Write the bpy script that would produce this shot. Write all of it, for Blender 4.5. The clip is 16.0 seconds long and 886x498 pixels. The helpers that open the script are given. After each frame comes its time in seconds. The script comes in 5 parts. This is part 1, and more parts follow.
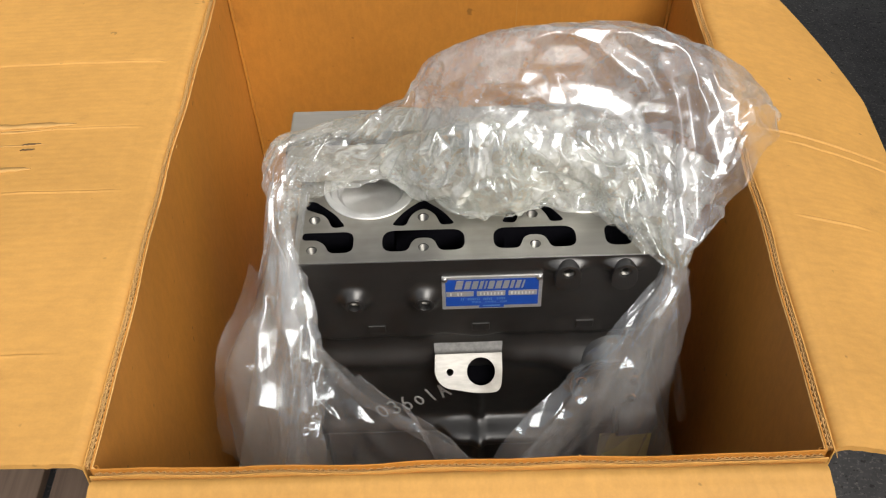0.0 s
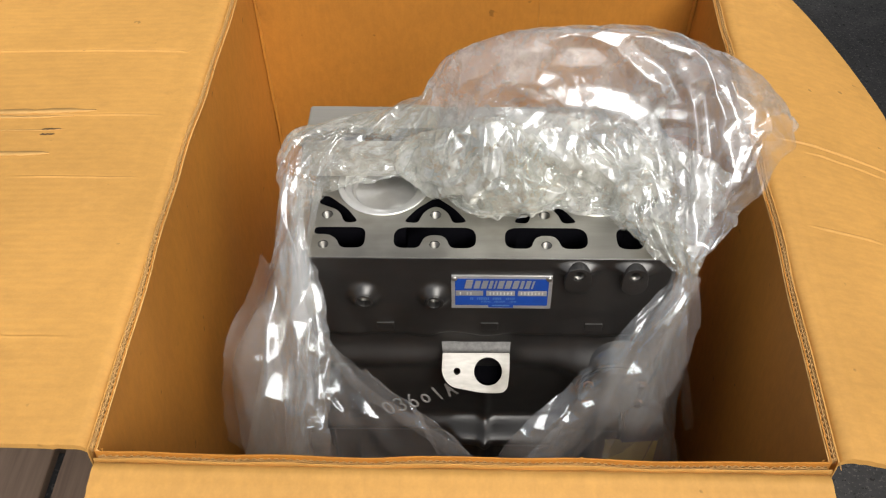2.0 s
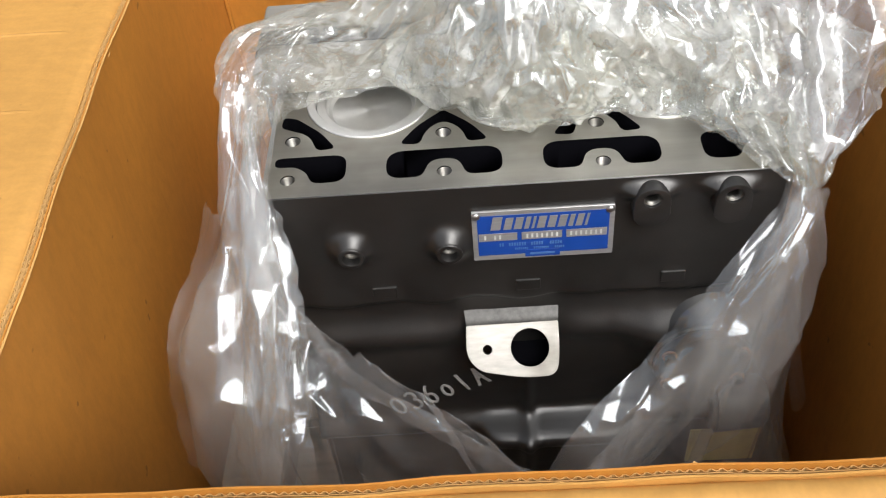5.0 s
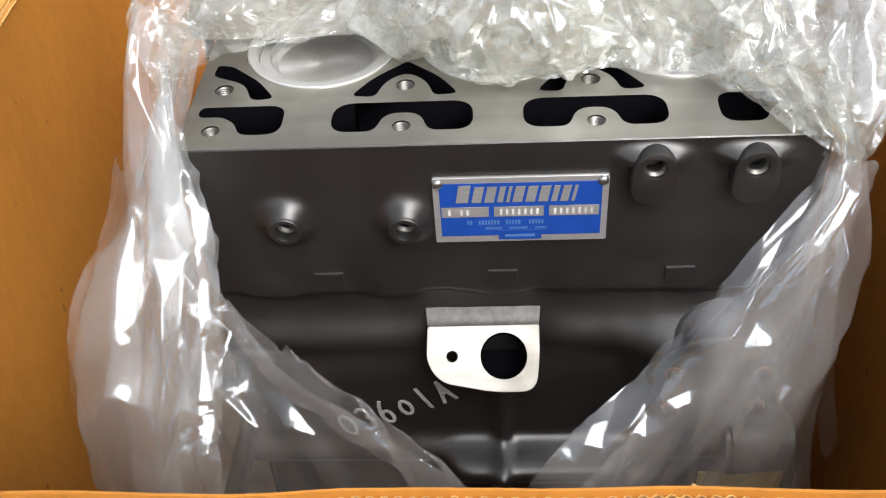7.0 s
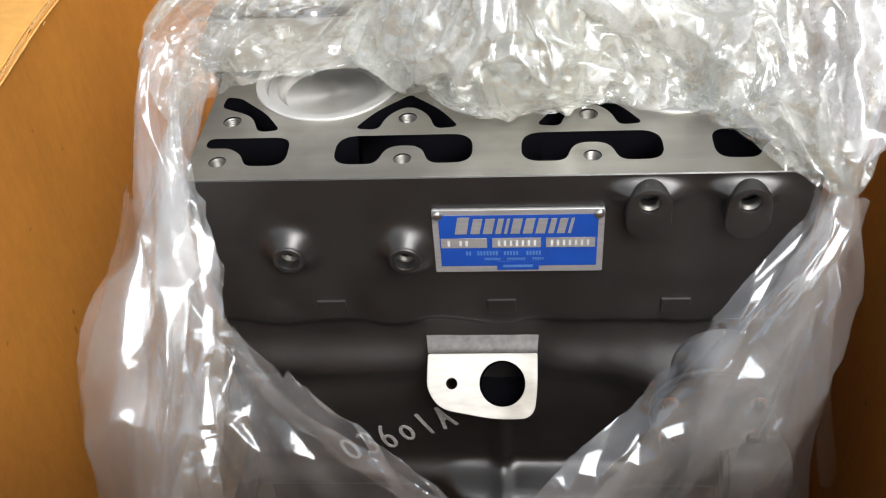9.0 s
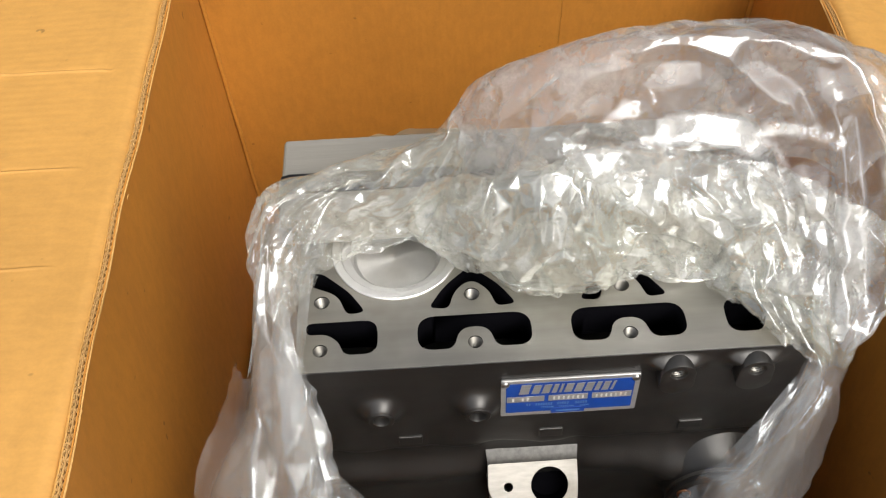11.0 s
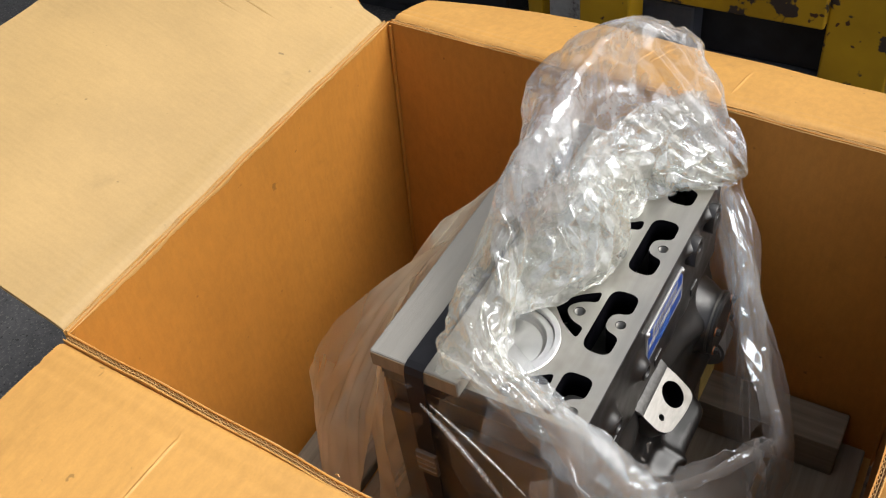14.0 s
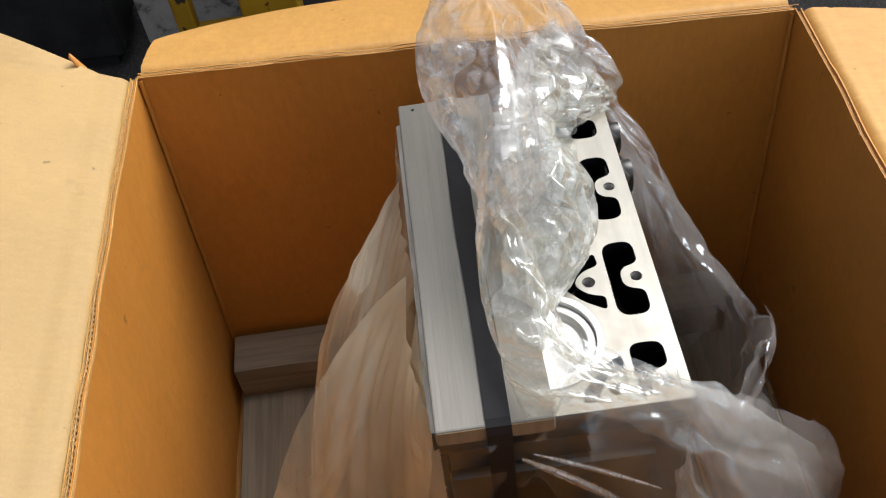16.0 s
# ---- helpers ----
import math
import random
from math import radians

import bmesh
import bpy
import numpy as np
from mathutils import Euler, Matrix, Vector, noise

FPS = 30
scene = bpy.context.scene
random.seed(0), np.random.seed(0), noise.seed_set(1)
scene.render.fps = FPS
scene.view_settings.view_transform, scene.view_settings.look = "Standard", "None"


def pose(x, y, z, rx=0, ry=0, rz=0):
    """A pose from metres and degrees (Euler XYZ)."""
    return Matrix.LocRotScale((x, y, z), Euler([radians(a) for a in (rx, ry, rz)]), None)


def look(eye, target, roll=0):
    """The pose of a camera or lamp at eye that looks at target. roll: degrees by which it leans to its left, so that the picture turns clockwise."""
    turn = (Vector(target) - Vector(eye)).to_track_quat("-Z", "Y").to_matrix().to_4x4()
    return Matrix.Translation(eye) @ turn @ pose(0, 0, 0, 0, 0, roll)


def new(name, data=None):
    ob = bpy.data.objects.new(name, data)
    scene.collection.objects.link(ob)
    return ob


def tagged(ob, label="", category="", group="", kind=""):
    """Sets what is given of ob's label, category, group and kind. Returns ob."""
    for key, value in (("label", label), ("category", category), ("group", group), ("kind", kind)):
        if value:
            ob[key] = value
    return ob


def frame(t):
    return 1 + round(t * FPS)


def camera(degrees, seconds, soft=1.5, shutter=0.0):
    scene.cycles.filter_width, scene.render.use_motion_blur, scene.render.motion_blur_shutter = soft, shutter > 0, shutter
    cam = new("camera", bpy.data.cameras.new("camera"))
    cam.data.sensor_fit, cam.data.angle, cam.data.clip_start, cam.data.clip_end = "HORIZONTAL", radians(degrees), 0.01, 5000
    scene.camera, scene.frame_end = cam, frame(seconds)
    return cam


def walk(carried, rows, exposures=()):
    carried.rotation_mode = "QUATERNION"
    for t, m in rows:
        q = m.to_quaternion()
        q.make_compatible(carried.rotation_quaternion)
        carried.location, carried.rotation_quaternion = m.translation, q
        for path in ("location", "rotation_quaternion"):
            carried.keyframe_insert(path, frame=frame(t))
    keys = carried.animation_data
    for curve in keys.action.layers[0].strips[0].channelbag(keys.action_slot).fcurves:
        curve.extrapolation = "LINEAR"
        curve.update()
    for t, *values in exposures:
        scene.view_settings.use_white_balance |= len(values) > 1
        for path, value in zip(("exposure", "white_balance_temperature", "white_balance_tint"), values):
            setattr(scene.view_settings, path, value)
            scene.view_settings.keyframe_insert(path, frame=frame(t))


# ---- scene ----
from mathutils import geometry

# ---- camera and walk ----
cam = camera(48.92, 16.0, soft=1.15)
ROWS = [
    (0, 0.0233, -0.6477, 1.2803, 43.39, 1.42, -1.10),
    (0.5, 0.0315, -0.6569, 1.2804, 43.78, 1.34, -0.38),
    (1, 0.0413, -0.6542, 1.2744, 43.79, 0.95, 1.26),
    (1.5, 0.0423, -0.6467, 1.2799, 43.25, 0.92, 1.71),
    (2, 0.0311, -0.6529, 1.2768, 43.69, 0.75, 1.24),
    (2.5, 0.0230, -0.6507, 1.2734, 43.79, 0.70, 0.60),
    (3, 0.0184, -0.6326, 1.2534, 44.16, 1.21, -0.10),
    (3.5, 0.0130, -0.5981, 1.1972, 45.15, 2.30, -1.15),
    (4, 0.0143, -0.5576, 1.1322, 44.24, 3.64, -1.15),
    (6.5, 0.0471, -0.4508, 0.9506, 43.43, 3.69, 0.71),
    (7, 0.0553, -0.4438, 0.9158, 47.23, 3.30, 1.77),
    (7.5, 0.0639, -0.4472, 0.8955, 49.93, 3.88, 2.21),
    (8, 0.0693, -0.4506, 0.8726, 51.33, 3.91, 2.47),
    (10.5, 0.0460, -0.4191, 1.1188, 40.24, 2.30, 3.16),
    (11, -0.0200, -0.3751, 1.1662, 38.95, 2.09, -2.77),
    (11.5, -0.0589, -0.3525, 1.1725, 41.81, 2.30, -9.75),
    (12, -0.1278, -0.3080, 1.2005, 40.24, 2.10, -17.37),
    (12.5, -0.2453, -0.2920, 1.2400, 41.97, 4.26, -34.14),
    (13, -0.3784, -0.3403, 1.2497, 47.45, 4.56, -45.80),
    (13.5, -0.5471, -0.3596, 1.2862, 48.18, 6.25, -50.33),
    (14, -0.5570, -0.2150, 1.2980, 45.22, 6.09, -60.23),
    (14.5, -0.6378, -0.0439, 1.2998, 44.65, 2.72, -75.07),
    (15, -0.6642, 0.0084, 1.2877, 44.67, 2.80, -78.05),
    (15.5, -0.5940, 0.0853, 1.2929, 42.59, 6.73, -90.09),
    (16, -0.5099, 0.1590, 1.2640, 40.37, 5.24, -96.03),
]
EXPOSURES = [(0, 0.25, 7050, 10), (4, 0.28, 6900, 10), (6.5, 0.64, 6650, 10), (8, 0.68, 6650, 10), (10.5, 0.40, 6950, 10), (11.7, 0.30, 7200, 10), (12.5, 0.31, 7100, 10), (14.3, 0.46, 6750, 10), (15, 0.46, 6750, 10), (16, 0.46, 6700, 10)]
walk(cam, [(t, pose(x, y, z, rx, ry, rz)) for t, x, y, z, rx, ry, rz in ROWS],
     exposures=EXPOSURES)

# ---- light ----
world = bpy.data.worlds.new("sky")
scene.world = world
world.use_nodes = True
_nt = world.node_tree
_bg = _nt.nodes["Background"]
_sky = _nt.nodes.new("ShaderNodeTexSky")
_sky.sky_type = "NISHITA"
_sky.sun_disc = False
_sky.sun_elevation = radians(49)
_sky.sun_rotation = radians(149)
_sky.air_density, _sky.dust_density, _sky.ozone_density = 1.0, 4.0, 1.0
_hs = _nt.nodes.new("ShaderNodeHueSaturation")
_hs.inputs["Saturation"].default_value = 0.35
_nt.links.new(_sky.outputs[0], _hs.inputs["Color"])
_nt.links.new(_hs.outputs[0], _bg.inputs[0])
_bg.inputs[1].default_value = 0.15
sun_data = bpy.data.lights.new("sun", "SUN")
sun_data.energy, sun_data.angle, sun_data.color = 1.60, radians(36), (0.92, 0.96, 1.0)
sun = new("sun", sun_data)
sun.matrix_world = look((0.92, -1.50, 2.20), (0, 0, 0))


# ---- helpers for meshes and materials ----
def part(name, bm, material, parent=None, label=""):
    """Links a bmesh as one mesh object, under a thing or a part."""
    me = bpy.data.meshes.new(name)
    bm.to_mesh(me)
    bm.free()
    me.materials.append(material)
    ob = new(name, me)
    if parent is not None:
        ob.parent = parent
    return tagged(ob, label)


def thing(name, label, category, group="", kind="", at=(0, 0, 0)):
    ob = new(name)
    ob.empty_display_size = 0.02
    ob.location = at
    return tagged(ob, label, category, group, kind)


def part_me(name, me, materials, parent=None, label=""):
    for m in materials:
        me.materials.append(m)
    ob = new(name, me)
    if parent is not None:
        ob.parent = parent
    return tagged(ob, label)


def smooth(ob, angle=35):
    me = ob.data
    me.polygons.foreach_set("use_smooth", [True] * len(me.polygons))
    if angle:
        me.set_sharp_from_angle(angle=radians(angle))
    return ob


def box(bm, x0, x1, y0, y1, z0, z1, bevel=0.0, segments=2):
    r = bmesh.ops.create_cube(bm, size=1.0, matrix=Matrix.LocRotScale(
        ((x0 + x1) / 2, (y0 + y1) / 2, (z0 + z1) / 2), None, (x1 - x0, y1 - y0, z1 - z0)))
    if bevel:
        edges = list({e for v in r["verts"] for e in v.link_edges})
        bmesh.ops.bevel(bm, geom=edges, offset=bevel, segments=segments, affect="EDGES", profile=0.5)
    return bm


def rod(bm, p, q, r0, r1=None, n=24):
    """A capped round bar from p to q."""
    p, q = Vector(p), Vector(q)
    r1 = r0 if r1 is None else r1
    m = Matrix.Translation((p + q) / 2) @ (q - p).to_track_quat("Z", "Y").to_matrix().to_4x4()
    bmesh.ops.create_cone(bm, cap_ends=True, segments=n, radius1=r0, radius2=r1, depth=(q - p).length, matrix=m)
    return bm


def lathe(bm, profile, m, n=48):
    """Turns a profile of (radius, height) round the z axis of the pose m."""
    rings = []
    for r, h in profile:
        if r < 1e-6:
            rings.append([bm.verts.new(m @ Vector((0, 0, h)))])
        else:
            rings.append([bm.verts.new(m @ Vector((r * math.cos(2 * math.pi * i / n), r * math.sin(2 * math.pi * i / n), h))) for i in range(n)])
    for a, b in zip(rings, rings[1:]):
        for i in range(n):
            j = (i + 1) % n
            if len(a) == 1 and len(b) > 1:
                bm.faces.new((a[0], b[i], b[j]))
            elif len(b) == 1 and len(a) > 1:
                bm.faces.new((a[i], b[0], a[j]))
            elif len(a) > 1:
                bm.faces.new((a[i], b[i], b[j], a[j]))
    return bm


def slab(outline, holes, z0, z1, bevel=0.0):
    """A flat plate cut from an outline with holes in it, as a mesh."""
    cu = bpy.data.curves.new("outline", "CURVE")
    cu.dimensions, cu.fill_mode = "2D", "BOTH"
    for loop in [outline, *holes]:
        s = cu.splines.new("POLY")
        s.points.add(len(loop) - 1)
        for pt, (x, y) in zip(s.points, loop):
            pt.co = (x, y, 0, 1)
        s.use_cyclic_u = True
    cu.extrude = (z1 - z0) / 2 - bevel
    cu.bevel_depth, cu.bevel_resolution = bevel, 1
    cu.offset = -bevel
    ob = bpy.data.objects.new("outline", cu)
    scene.collection.objects.link(ob)
    me = bpy.data.meshes.new_from_object(ob.evaluated_get(bpy.context.evaluated_depsgraph_get()))
    bpy.data.objects.remove(ob)
    bpy.data.curves.remove(cu)
    me.transform(Matrix.Translation((0, 0, (z0 + z1) / 2)))
    me.materials.clear()
    bm = bmesh.new()
    bm.from_mesh(me)
    bmesh.ops.remove_doubles(bm, verts=bm.verts, dist=1e-6)
    bm.to_mesh(me)
    bm.free()
    return me


def circle(x, y, r, n=32, a0=0.0, a1=360.0):
    full = a1 - a0 >= 360
    k = n if full else n - 1
    return [(x + r * math.cos(radians(a0 + (a1 - a0) * i / k)), y + r * math.sin(radians(a0 + (a1 - a0) * i / k))) for i in range(n)]


def rounded(points, radius, n=5):
    """A polygon with its corners rounded."""
    out, k = [], len(points)
    for i in range(k):
        p0, p, p1 = Vector(points[i - 1]), Vector(points[i]), Vector(points[(i + 1) % k])
        r = radius[i] if isinstance(radius, (list, tuple)) else radius
        a, b = (p0 - p), (p1 - p)
        d = min(r, a.length * 0.49, b.length * 0.49)
        a, b = p + a.normalized() * d, p + b.normalized() * d
        for j in range(n + 1):
            t = j / n
            q = a * (1 - t) ** 2 + p * 2 * t * (1 - t) + b * t * t
            out.append((q.x, q.y))
    return out


def grid_mesh(name, co, closed_u=False):
    """A sheet from an array of points (rows, columns, 3)."""
    nu, nv = co.shape[:2]
    idx = np.arange(nu * nv).reshape(nu, nv)
    a = idx if closed_u else idx[:-1]
    b = np.roll(idx, -1, 0) if closed_u else idx[1:]
    f = np.stack([a[:, :-1], b[:, :-1], b[:, 1:], a[:, 1:]], -1).reshape(-1, 4)
    me = bpy.data.meshes.new(name)
    me.vertices.add(nu * nv)
    me.vertices.foreach_set("co", co.reshape(-1).astype(np.float32))
    me.loops.add(f.size)
    me.loops.foreach_set("vertex_index", f.reshape(-1).astype(np.int32))
    me.polygons.add(len(f))
    me.polygons.foreach_set("loop_start", np.arange(0, f.size, 4).astype(np.int32))
    me.update(calc_edges=True)
    me.validate()
    return me


def material(name, colour, rough=0.6, metal=0.0, spec=0.5):
    m = bpy.data.materials.new(name)
    m.use_nodes = True
    b = m.node_tree.nodes["Principled BSDF"]
    b.inputs["Base Color"].default_value = (*colour, 1)
    b.inputs["Roughness"].default_value = rough
    b.inputs["Metallic"].default_value = metal
    b.inputs["Specular IOR Level"].default_value = spec
    return m, m.node_tree, b


def node(nt, kind, **kw):
    n = nt.nodes.new(kind)
    for k, v in kw.items():
        if k in n.inputs:
            n.inputs[k].default_value = v
    return n


def ramp(nt, src, stops):
    r = nt.nodes.new("ShaderNodeValToRGB")
    while len(r.color_ramp.elements) < len(stops):
        r.color_ramp.elements.new(0.5)
    for e, (p, c) in zip(r.color_ramp.elements, stops):
        e.position, e.color = p, (*c, 1) if len(c) == 3 else c
    nt.links.new(src, r.inputs[0])
    return r.outputs[0]


def coords(nt, scale=(1, 1, 1)):
    t = nt.nodes.new("ShaderNodeTexCoord")
    mp = node(nt, "ShaderNodeMapping")
    mp.inputs["Scale"].default_value = scale
    nt.links.new(t.outputs["Object"], mp.inputs[0])
    return mp.outputs[0]


def noise_tex(nt, vec, scale, detail=4.0, rough=0.55):
    n = node(nt, "ShaderNodeTexNoise", Scale=scale, Detail=detail, Roughness=rough)
    nt.links.new(vec, n.inputs["Vector"])
    return n.outputs[0]


def bump(nt, bsdf, height, strength=0.3, distance=0.002, slot="Normal"):
    b = node(nt, "ShaderNodeBump", Strength=strength, Distance=distance)
    nt.links.new(height, b.inputs["Height"])
    nt.links.new(b.outputs[0], bsdf.inputs[slot])
    return b


def mix_rgb(nt, fac, a, b, blend="MIX"):
    m = nt.nodes.new("ShaderNodeMix")
    m.data_type, m.blend_type = "RGBA", blend
    for k, v in ((0, fac), (6, a), (7, b)):
        if isinstance(v, (int, float)):
            m.inputs[k].default_value = v
        elif isinstance(v, tuple):
            m.inputs[k].default_value = (*v, 1)
        else:
            nt.links.new(v, m.inputs[k])
    return m.outputs[2]


# ---- materials ----
def make_cardboard(name, colour, flute, mottle=0.30):
    """Kraft board: faint flute lines along one axis, fibres, scuffs and a few dark specks."""
    m, nt, b = material(name, colour, 0.58, spec=0.5)
    v = coords(nt)
    big = noise_tex(nt, v, 5.0, 5.0)
    fine = noise_tex(nt, v, 420.0, 3.0)
    streak = noise_tex(nt, coords(nt, tuple(18.0 if i == flute else 900.0 / 4 for i in range(3))), 1.0, 3.0)
    c = [x for x in colour]
    base = ramp(nt, big, [(0.3, tuple(x * 0.83 for x in c)), (0.7, tuple(min(1, x * 1.14) for x in c))])
    base = mix_rgb(nt, 0.16, base, ramp(nt, streak, [(0.35, tuple(x * 0.82 for x in c)), (0.65, tuple(min(1, x * 1.12) for x in c))]))
    base = mix_rgb(nt, 0.08, base, ramp(nt, fine, [(0.4, tuple(x * 0.6 for x in c)), (0.6, tuple(min(1, x * 1.2) for x in c))]))
    cloud = noise_tex(nt, coords(nt, tuple(55.0 if i == flute else 110.0 for i in range(3))), 1.0, 3.0, 0.6)
    base = mix_rgb(nt, mottle, base, ramp(nt, cloud, [(0.36, tuple(x * 0.80 for x in c)), (0.64, tuple(min(1, x * 1.12) for x in c))]))
    speck = ramp(nt, noise_tex(nt, v, 55.0, 2.0), [(0.73, (0, 0, 0)), (0.77, (1, 1, 1))])
    base = mix_rgb(nt, speck, base, tuple(x * 0.55 for x in c))
    scuff = ramp(nt, noise_tex(nt, coords(nt, (1.0, 1.0, 1.0)), 11.0, 8.0, 0.7), [(0.64, (0, 0, 0)), (0.78, (0.45, 0.45, 0.45))])
    base = mix_rgb(nt, scuff, base, tuple(min(1, x * 1.25) + 0.03 for x in c))
    stain = ramp(nt, noise_tex(nt, coords(nt, (1.0, 1.4, 1.0)), 13.0, 7.0, 0.62), [(0.62, (0, 0, 0)), (0.74, (0.32, 0.32, 0.32))])
    base = mix_rgb(nt, stain, base, tuple(x * 0.45 for x in c))
    nt.links.new(base, b.inputs["Base Color"])
    w = nt.nodes.new("ShaderNodeTexWave")
    w.wave_type, w.bands_direction, w.wave_profile = "BANDS", "XYZ"[1 - flute] if flute < 2 else "X", "SIN"
    w.inputs["Scale"].default_value, w.inputs["Distortion"].default_value = 42.0, 0.4
    nt.links.new(v, w.inputs["Vector"])
    h = mix_rgb(nt, 0.35, noise_tex(nt, v, 60.0, 6.0), w.outputs[0])
    bump(nt, b, h, 0.16, 0.0012)
    return m


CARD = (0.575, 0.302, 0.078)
M_CARD_X = make_cardboard("kraft_cardboard_a", CARD, 0)
M_CARD_Y = make_cardboard("kraft_cardboard_b", CARD, 1)
M_CARD_PALE = make_cardboard("dusty_pale_cardboard", (0.435, 0.284, 0.110), 1, 0.10)
# same kraft made deeper orange: light bouncing inside the box, put into colour
M_CARD_Z_BOUNCE = make_cardboard("kraft_cardboard_bounce", (0.512, 0.209, 0.032), 2)
M_CARD_TORN = make_cardboard("torn_paper_fibre", (0.60, 0.345, 0.115), 0)
M_FLUTE = make_cardboard("corrugated_paper", (0.50, 0.29, 0.105), 2)


def make_casting():
    """Black engine paint over a sand-cast skin."""
    m, nt, b = material("black_painted_casting", (0.015, 0.0145, 0.014), 0.40, spec=0.9)
    v = coords(nt)
    n = noise_tex(nt, v, 18.0, 5.0)
    nt.links.new(ramp(nt, n, [(0.3, (0.009, 0.0087, 0.0084)), (0.7, (0.021, 0.0195, 0.0185))]), b.inputs["Base Color"])
    nt.links.new(ramp(nt, noise_tex(nt, v, 45.0, 4.0), [(0.3, (0.29,) * 3), (0.7, (0.43,) * 3)]), b.inputs["Roughness"])
    bump(nt, b, mix_rgb(nt, 0.5, noise_tex(nt, v, 260.0, 4.0), noise_tex(nt, v, 900.0, 2.0)), 0.22, 0.0006)
    return m


def make_machined(name, colour, rough, stretch, metal=1.0, relief=0.12):
    m, nt, b = material(name, colour, rough, metal)
    v = coords(nt)
    st = noise_tex(nt, coords(nt, stretch), 1.0, 4.0)
    dirt = noise_tex(nt, v, 22.0, 3.0, 0.5)
    base = ramp(nt, st, [(0.3, tuple(x * 0.86 for x in colour)), (0.7, tuple(min(1, x * 1.08) for x in colour))])
    base = mix_rgb(nt, ramp(nt, dirt, [(0.5, (0, 0, 0)), (0.75, (0.5, 0.5, 0.5))]), base, tuple(x * f for x, f in zip(colour, (0.62, 0.58, 0.50))))
    nt.links.new(base, b.inputs["Base Color"])
    nt.links.new(ramp(nt, dirt, [(0.35, (rough * 0.85,) * 3), (0.7, (min(1, rough * 1.35),) * 3)]), b.inputs["Roughness"])
    bump(nt, b, st, relief, 0.0004)
    return m


M_CAST = make_casting()
M_DECK = make_machined("milled_iron", (0.42, 0.405, 0.365), 0.38, (9, 60, 30), 0.92, 0.0)
M_PISTON = make_machined("turned_aluminium", (0.86, 0.86, 0.85), 0.36, (30, 30, 30), 0.9, 0.0)
_ptree = M_PISTON.node_tree
_pb = _ptree.nodes["Principled BSDF"]
_tan = _ptree.nodes.new("ShaderNodeTangent")
_tan.direction_type, _tan.axis = "RADIAL", "Z"
_ptree.links.new(_tan.outputs[0], _pb.inputs["Tangent"])
_pb.inputs["Anisotropic"].default_value = 0.75
M_LUG = make_machined("milled_pad", (0.50, 0.485, 0.45), 0.5, (80, 300, 300), 0.35)
# near-black that puts the shade inside deep holes into their colour
M_BORE_SHADE = material("bore_shade_black", (0.003, 0.003, 0.004), 0.8, spec=0.0)[0]
M_THREAD = make_machined("tapped_iron", (0.22, 0.215, 0.20), 0.38, (300, 300, 300))
M_STEEL = make_machined("bright_steel", (0.50, 0.50, 0.49), 0.34, (300, 300, 300))
M_COPPER = make_machined("copper_washer", (0.72, 0.32, 0.16), 0.35, (300, 300, 300))
M_PLATE_SILVER = make_machined("plate_aluminium", (0.42, 0.42, 0.42), 0.4, (40, 900, 900), 0.5)


def make_plain(name, colour, rough=0.5, metal=0.0, var=0.15, scale=60.0):
    m, nt, b = material(name, colour, rough, metal)
    n = noise_tex(nt, coords(nt), scale, 5.0)
    nt.links.new(ramp(nt, n, [(0.3, tuple(x * (1 - var) for x in colour)), (0.7, tuple(min(1, x * (1 + var)) for x in colour))]), b.inputs["Base Color"])
    bump(nt, b, n, 0.1, 0.0005)
    return m


M_LUGTOP = make_plain("lug_web_grey", (0.10, 0.098, 0.094), 0.42, 0.2, 0.3, 200)
M_BLUE = make_plain("blue_enamel", (0.008, 0.058, 0.32), 0.36, 0.0, 0.08)
M_BLUE_TEXT = make_plain("pale_blue_print", (0.08, 0.18, 0.42), 0.4, 0.0, 0.05)
M_STAMP = make_plain("stamped_digits", (0.66, 0.66, 0.64), 0.5)
M_STRAP = make_plain("black_steel_strap", (0.014, 0.014, 0.017), 0.42, 0.0, 0.25, 30)
M_STRAP.node_tree.nodes["Principled BSDF"].inputs["Specular IOR Level"].default_value = 0.22
M_CHALK = make_plain("chalk_marker", (0.35, 0.35, 0.34), 0.9, 0.0, 0.25, 400)
M_YELLOW_TAG = make_plain("yellow_tag", (0.62, 0.50, 0.16), 0.6)
M_RUBBER = make_plain("black_rubber", (0.015, 0.015, 0.015), 0.6)


def make_wood(name, light, dark, axis, rough=0.75):
    m, nt, b = material(name, light, rough, spec=0.3)
    st = tuple(5.0 if i == axis else 120.0 for i in range(3))
    g = noise_tex(nt, coords(nt, st), 1.0, 6.0, 0.6)
    w = noise_tex(nt, coords(nt, tuple(2.0 if i == axis else 26.0 for i in range(3))), 1.0, 4.0)
    base = ramp(nt, g, [(0.28, dark), (0.5, tuple((a + c) / 2 for a, c in zip(light, dark))), (0.72, light)])
    base = mix_rgb(nt, 0.45, base, ramp(nt, w, [(0.3, dark), (0.65, light)]))
    oi = nt.nodes.new("ShaderNodeObjectInfo")
    base = mix_rgb(nt, 0.22, base, ramp(nt, oi.outputs["Random"], [(0.0, dark), (1.0, tuple(min(1, x * 1.3) for x in light))]))
    nt.links.new(base, b.inputs["Base Color"])
    bump(nt, b, g, 0.6, 0.0016)
    return m


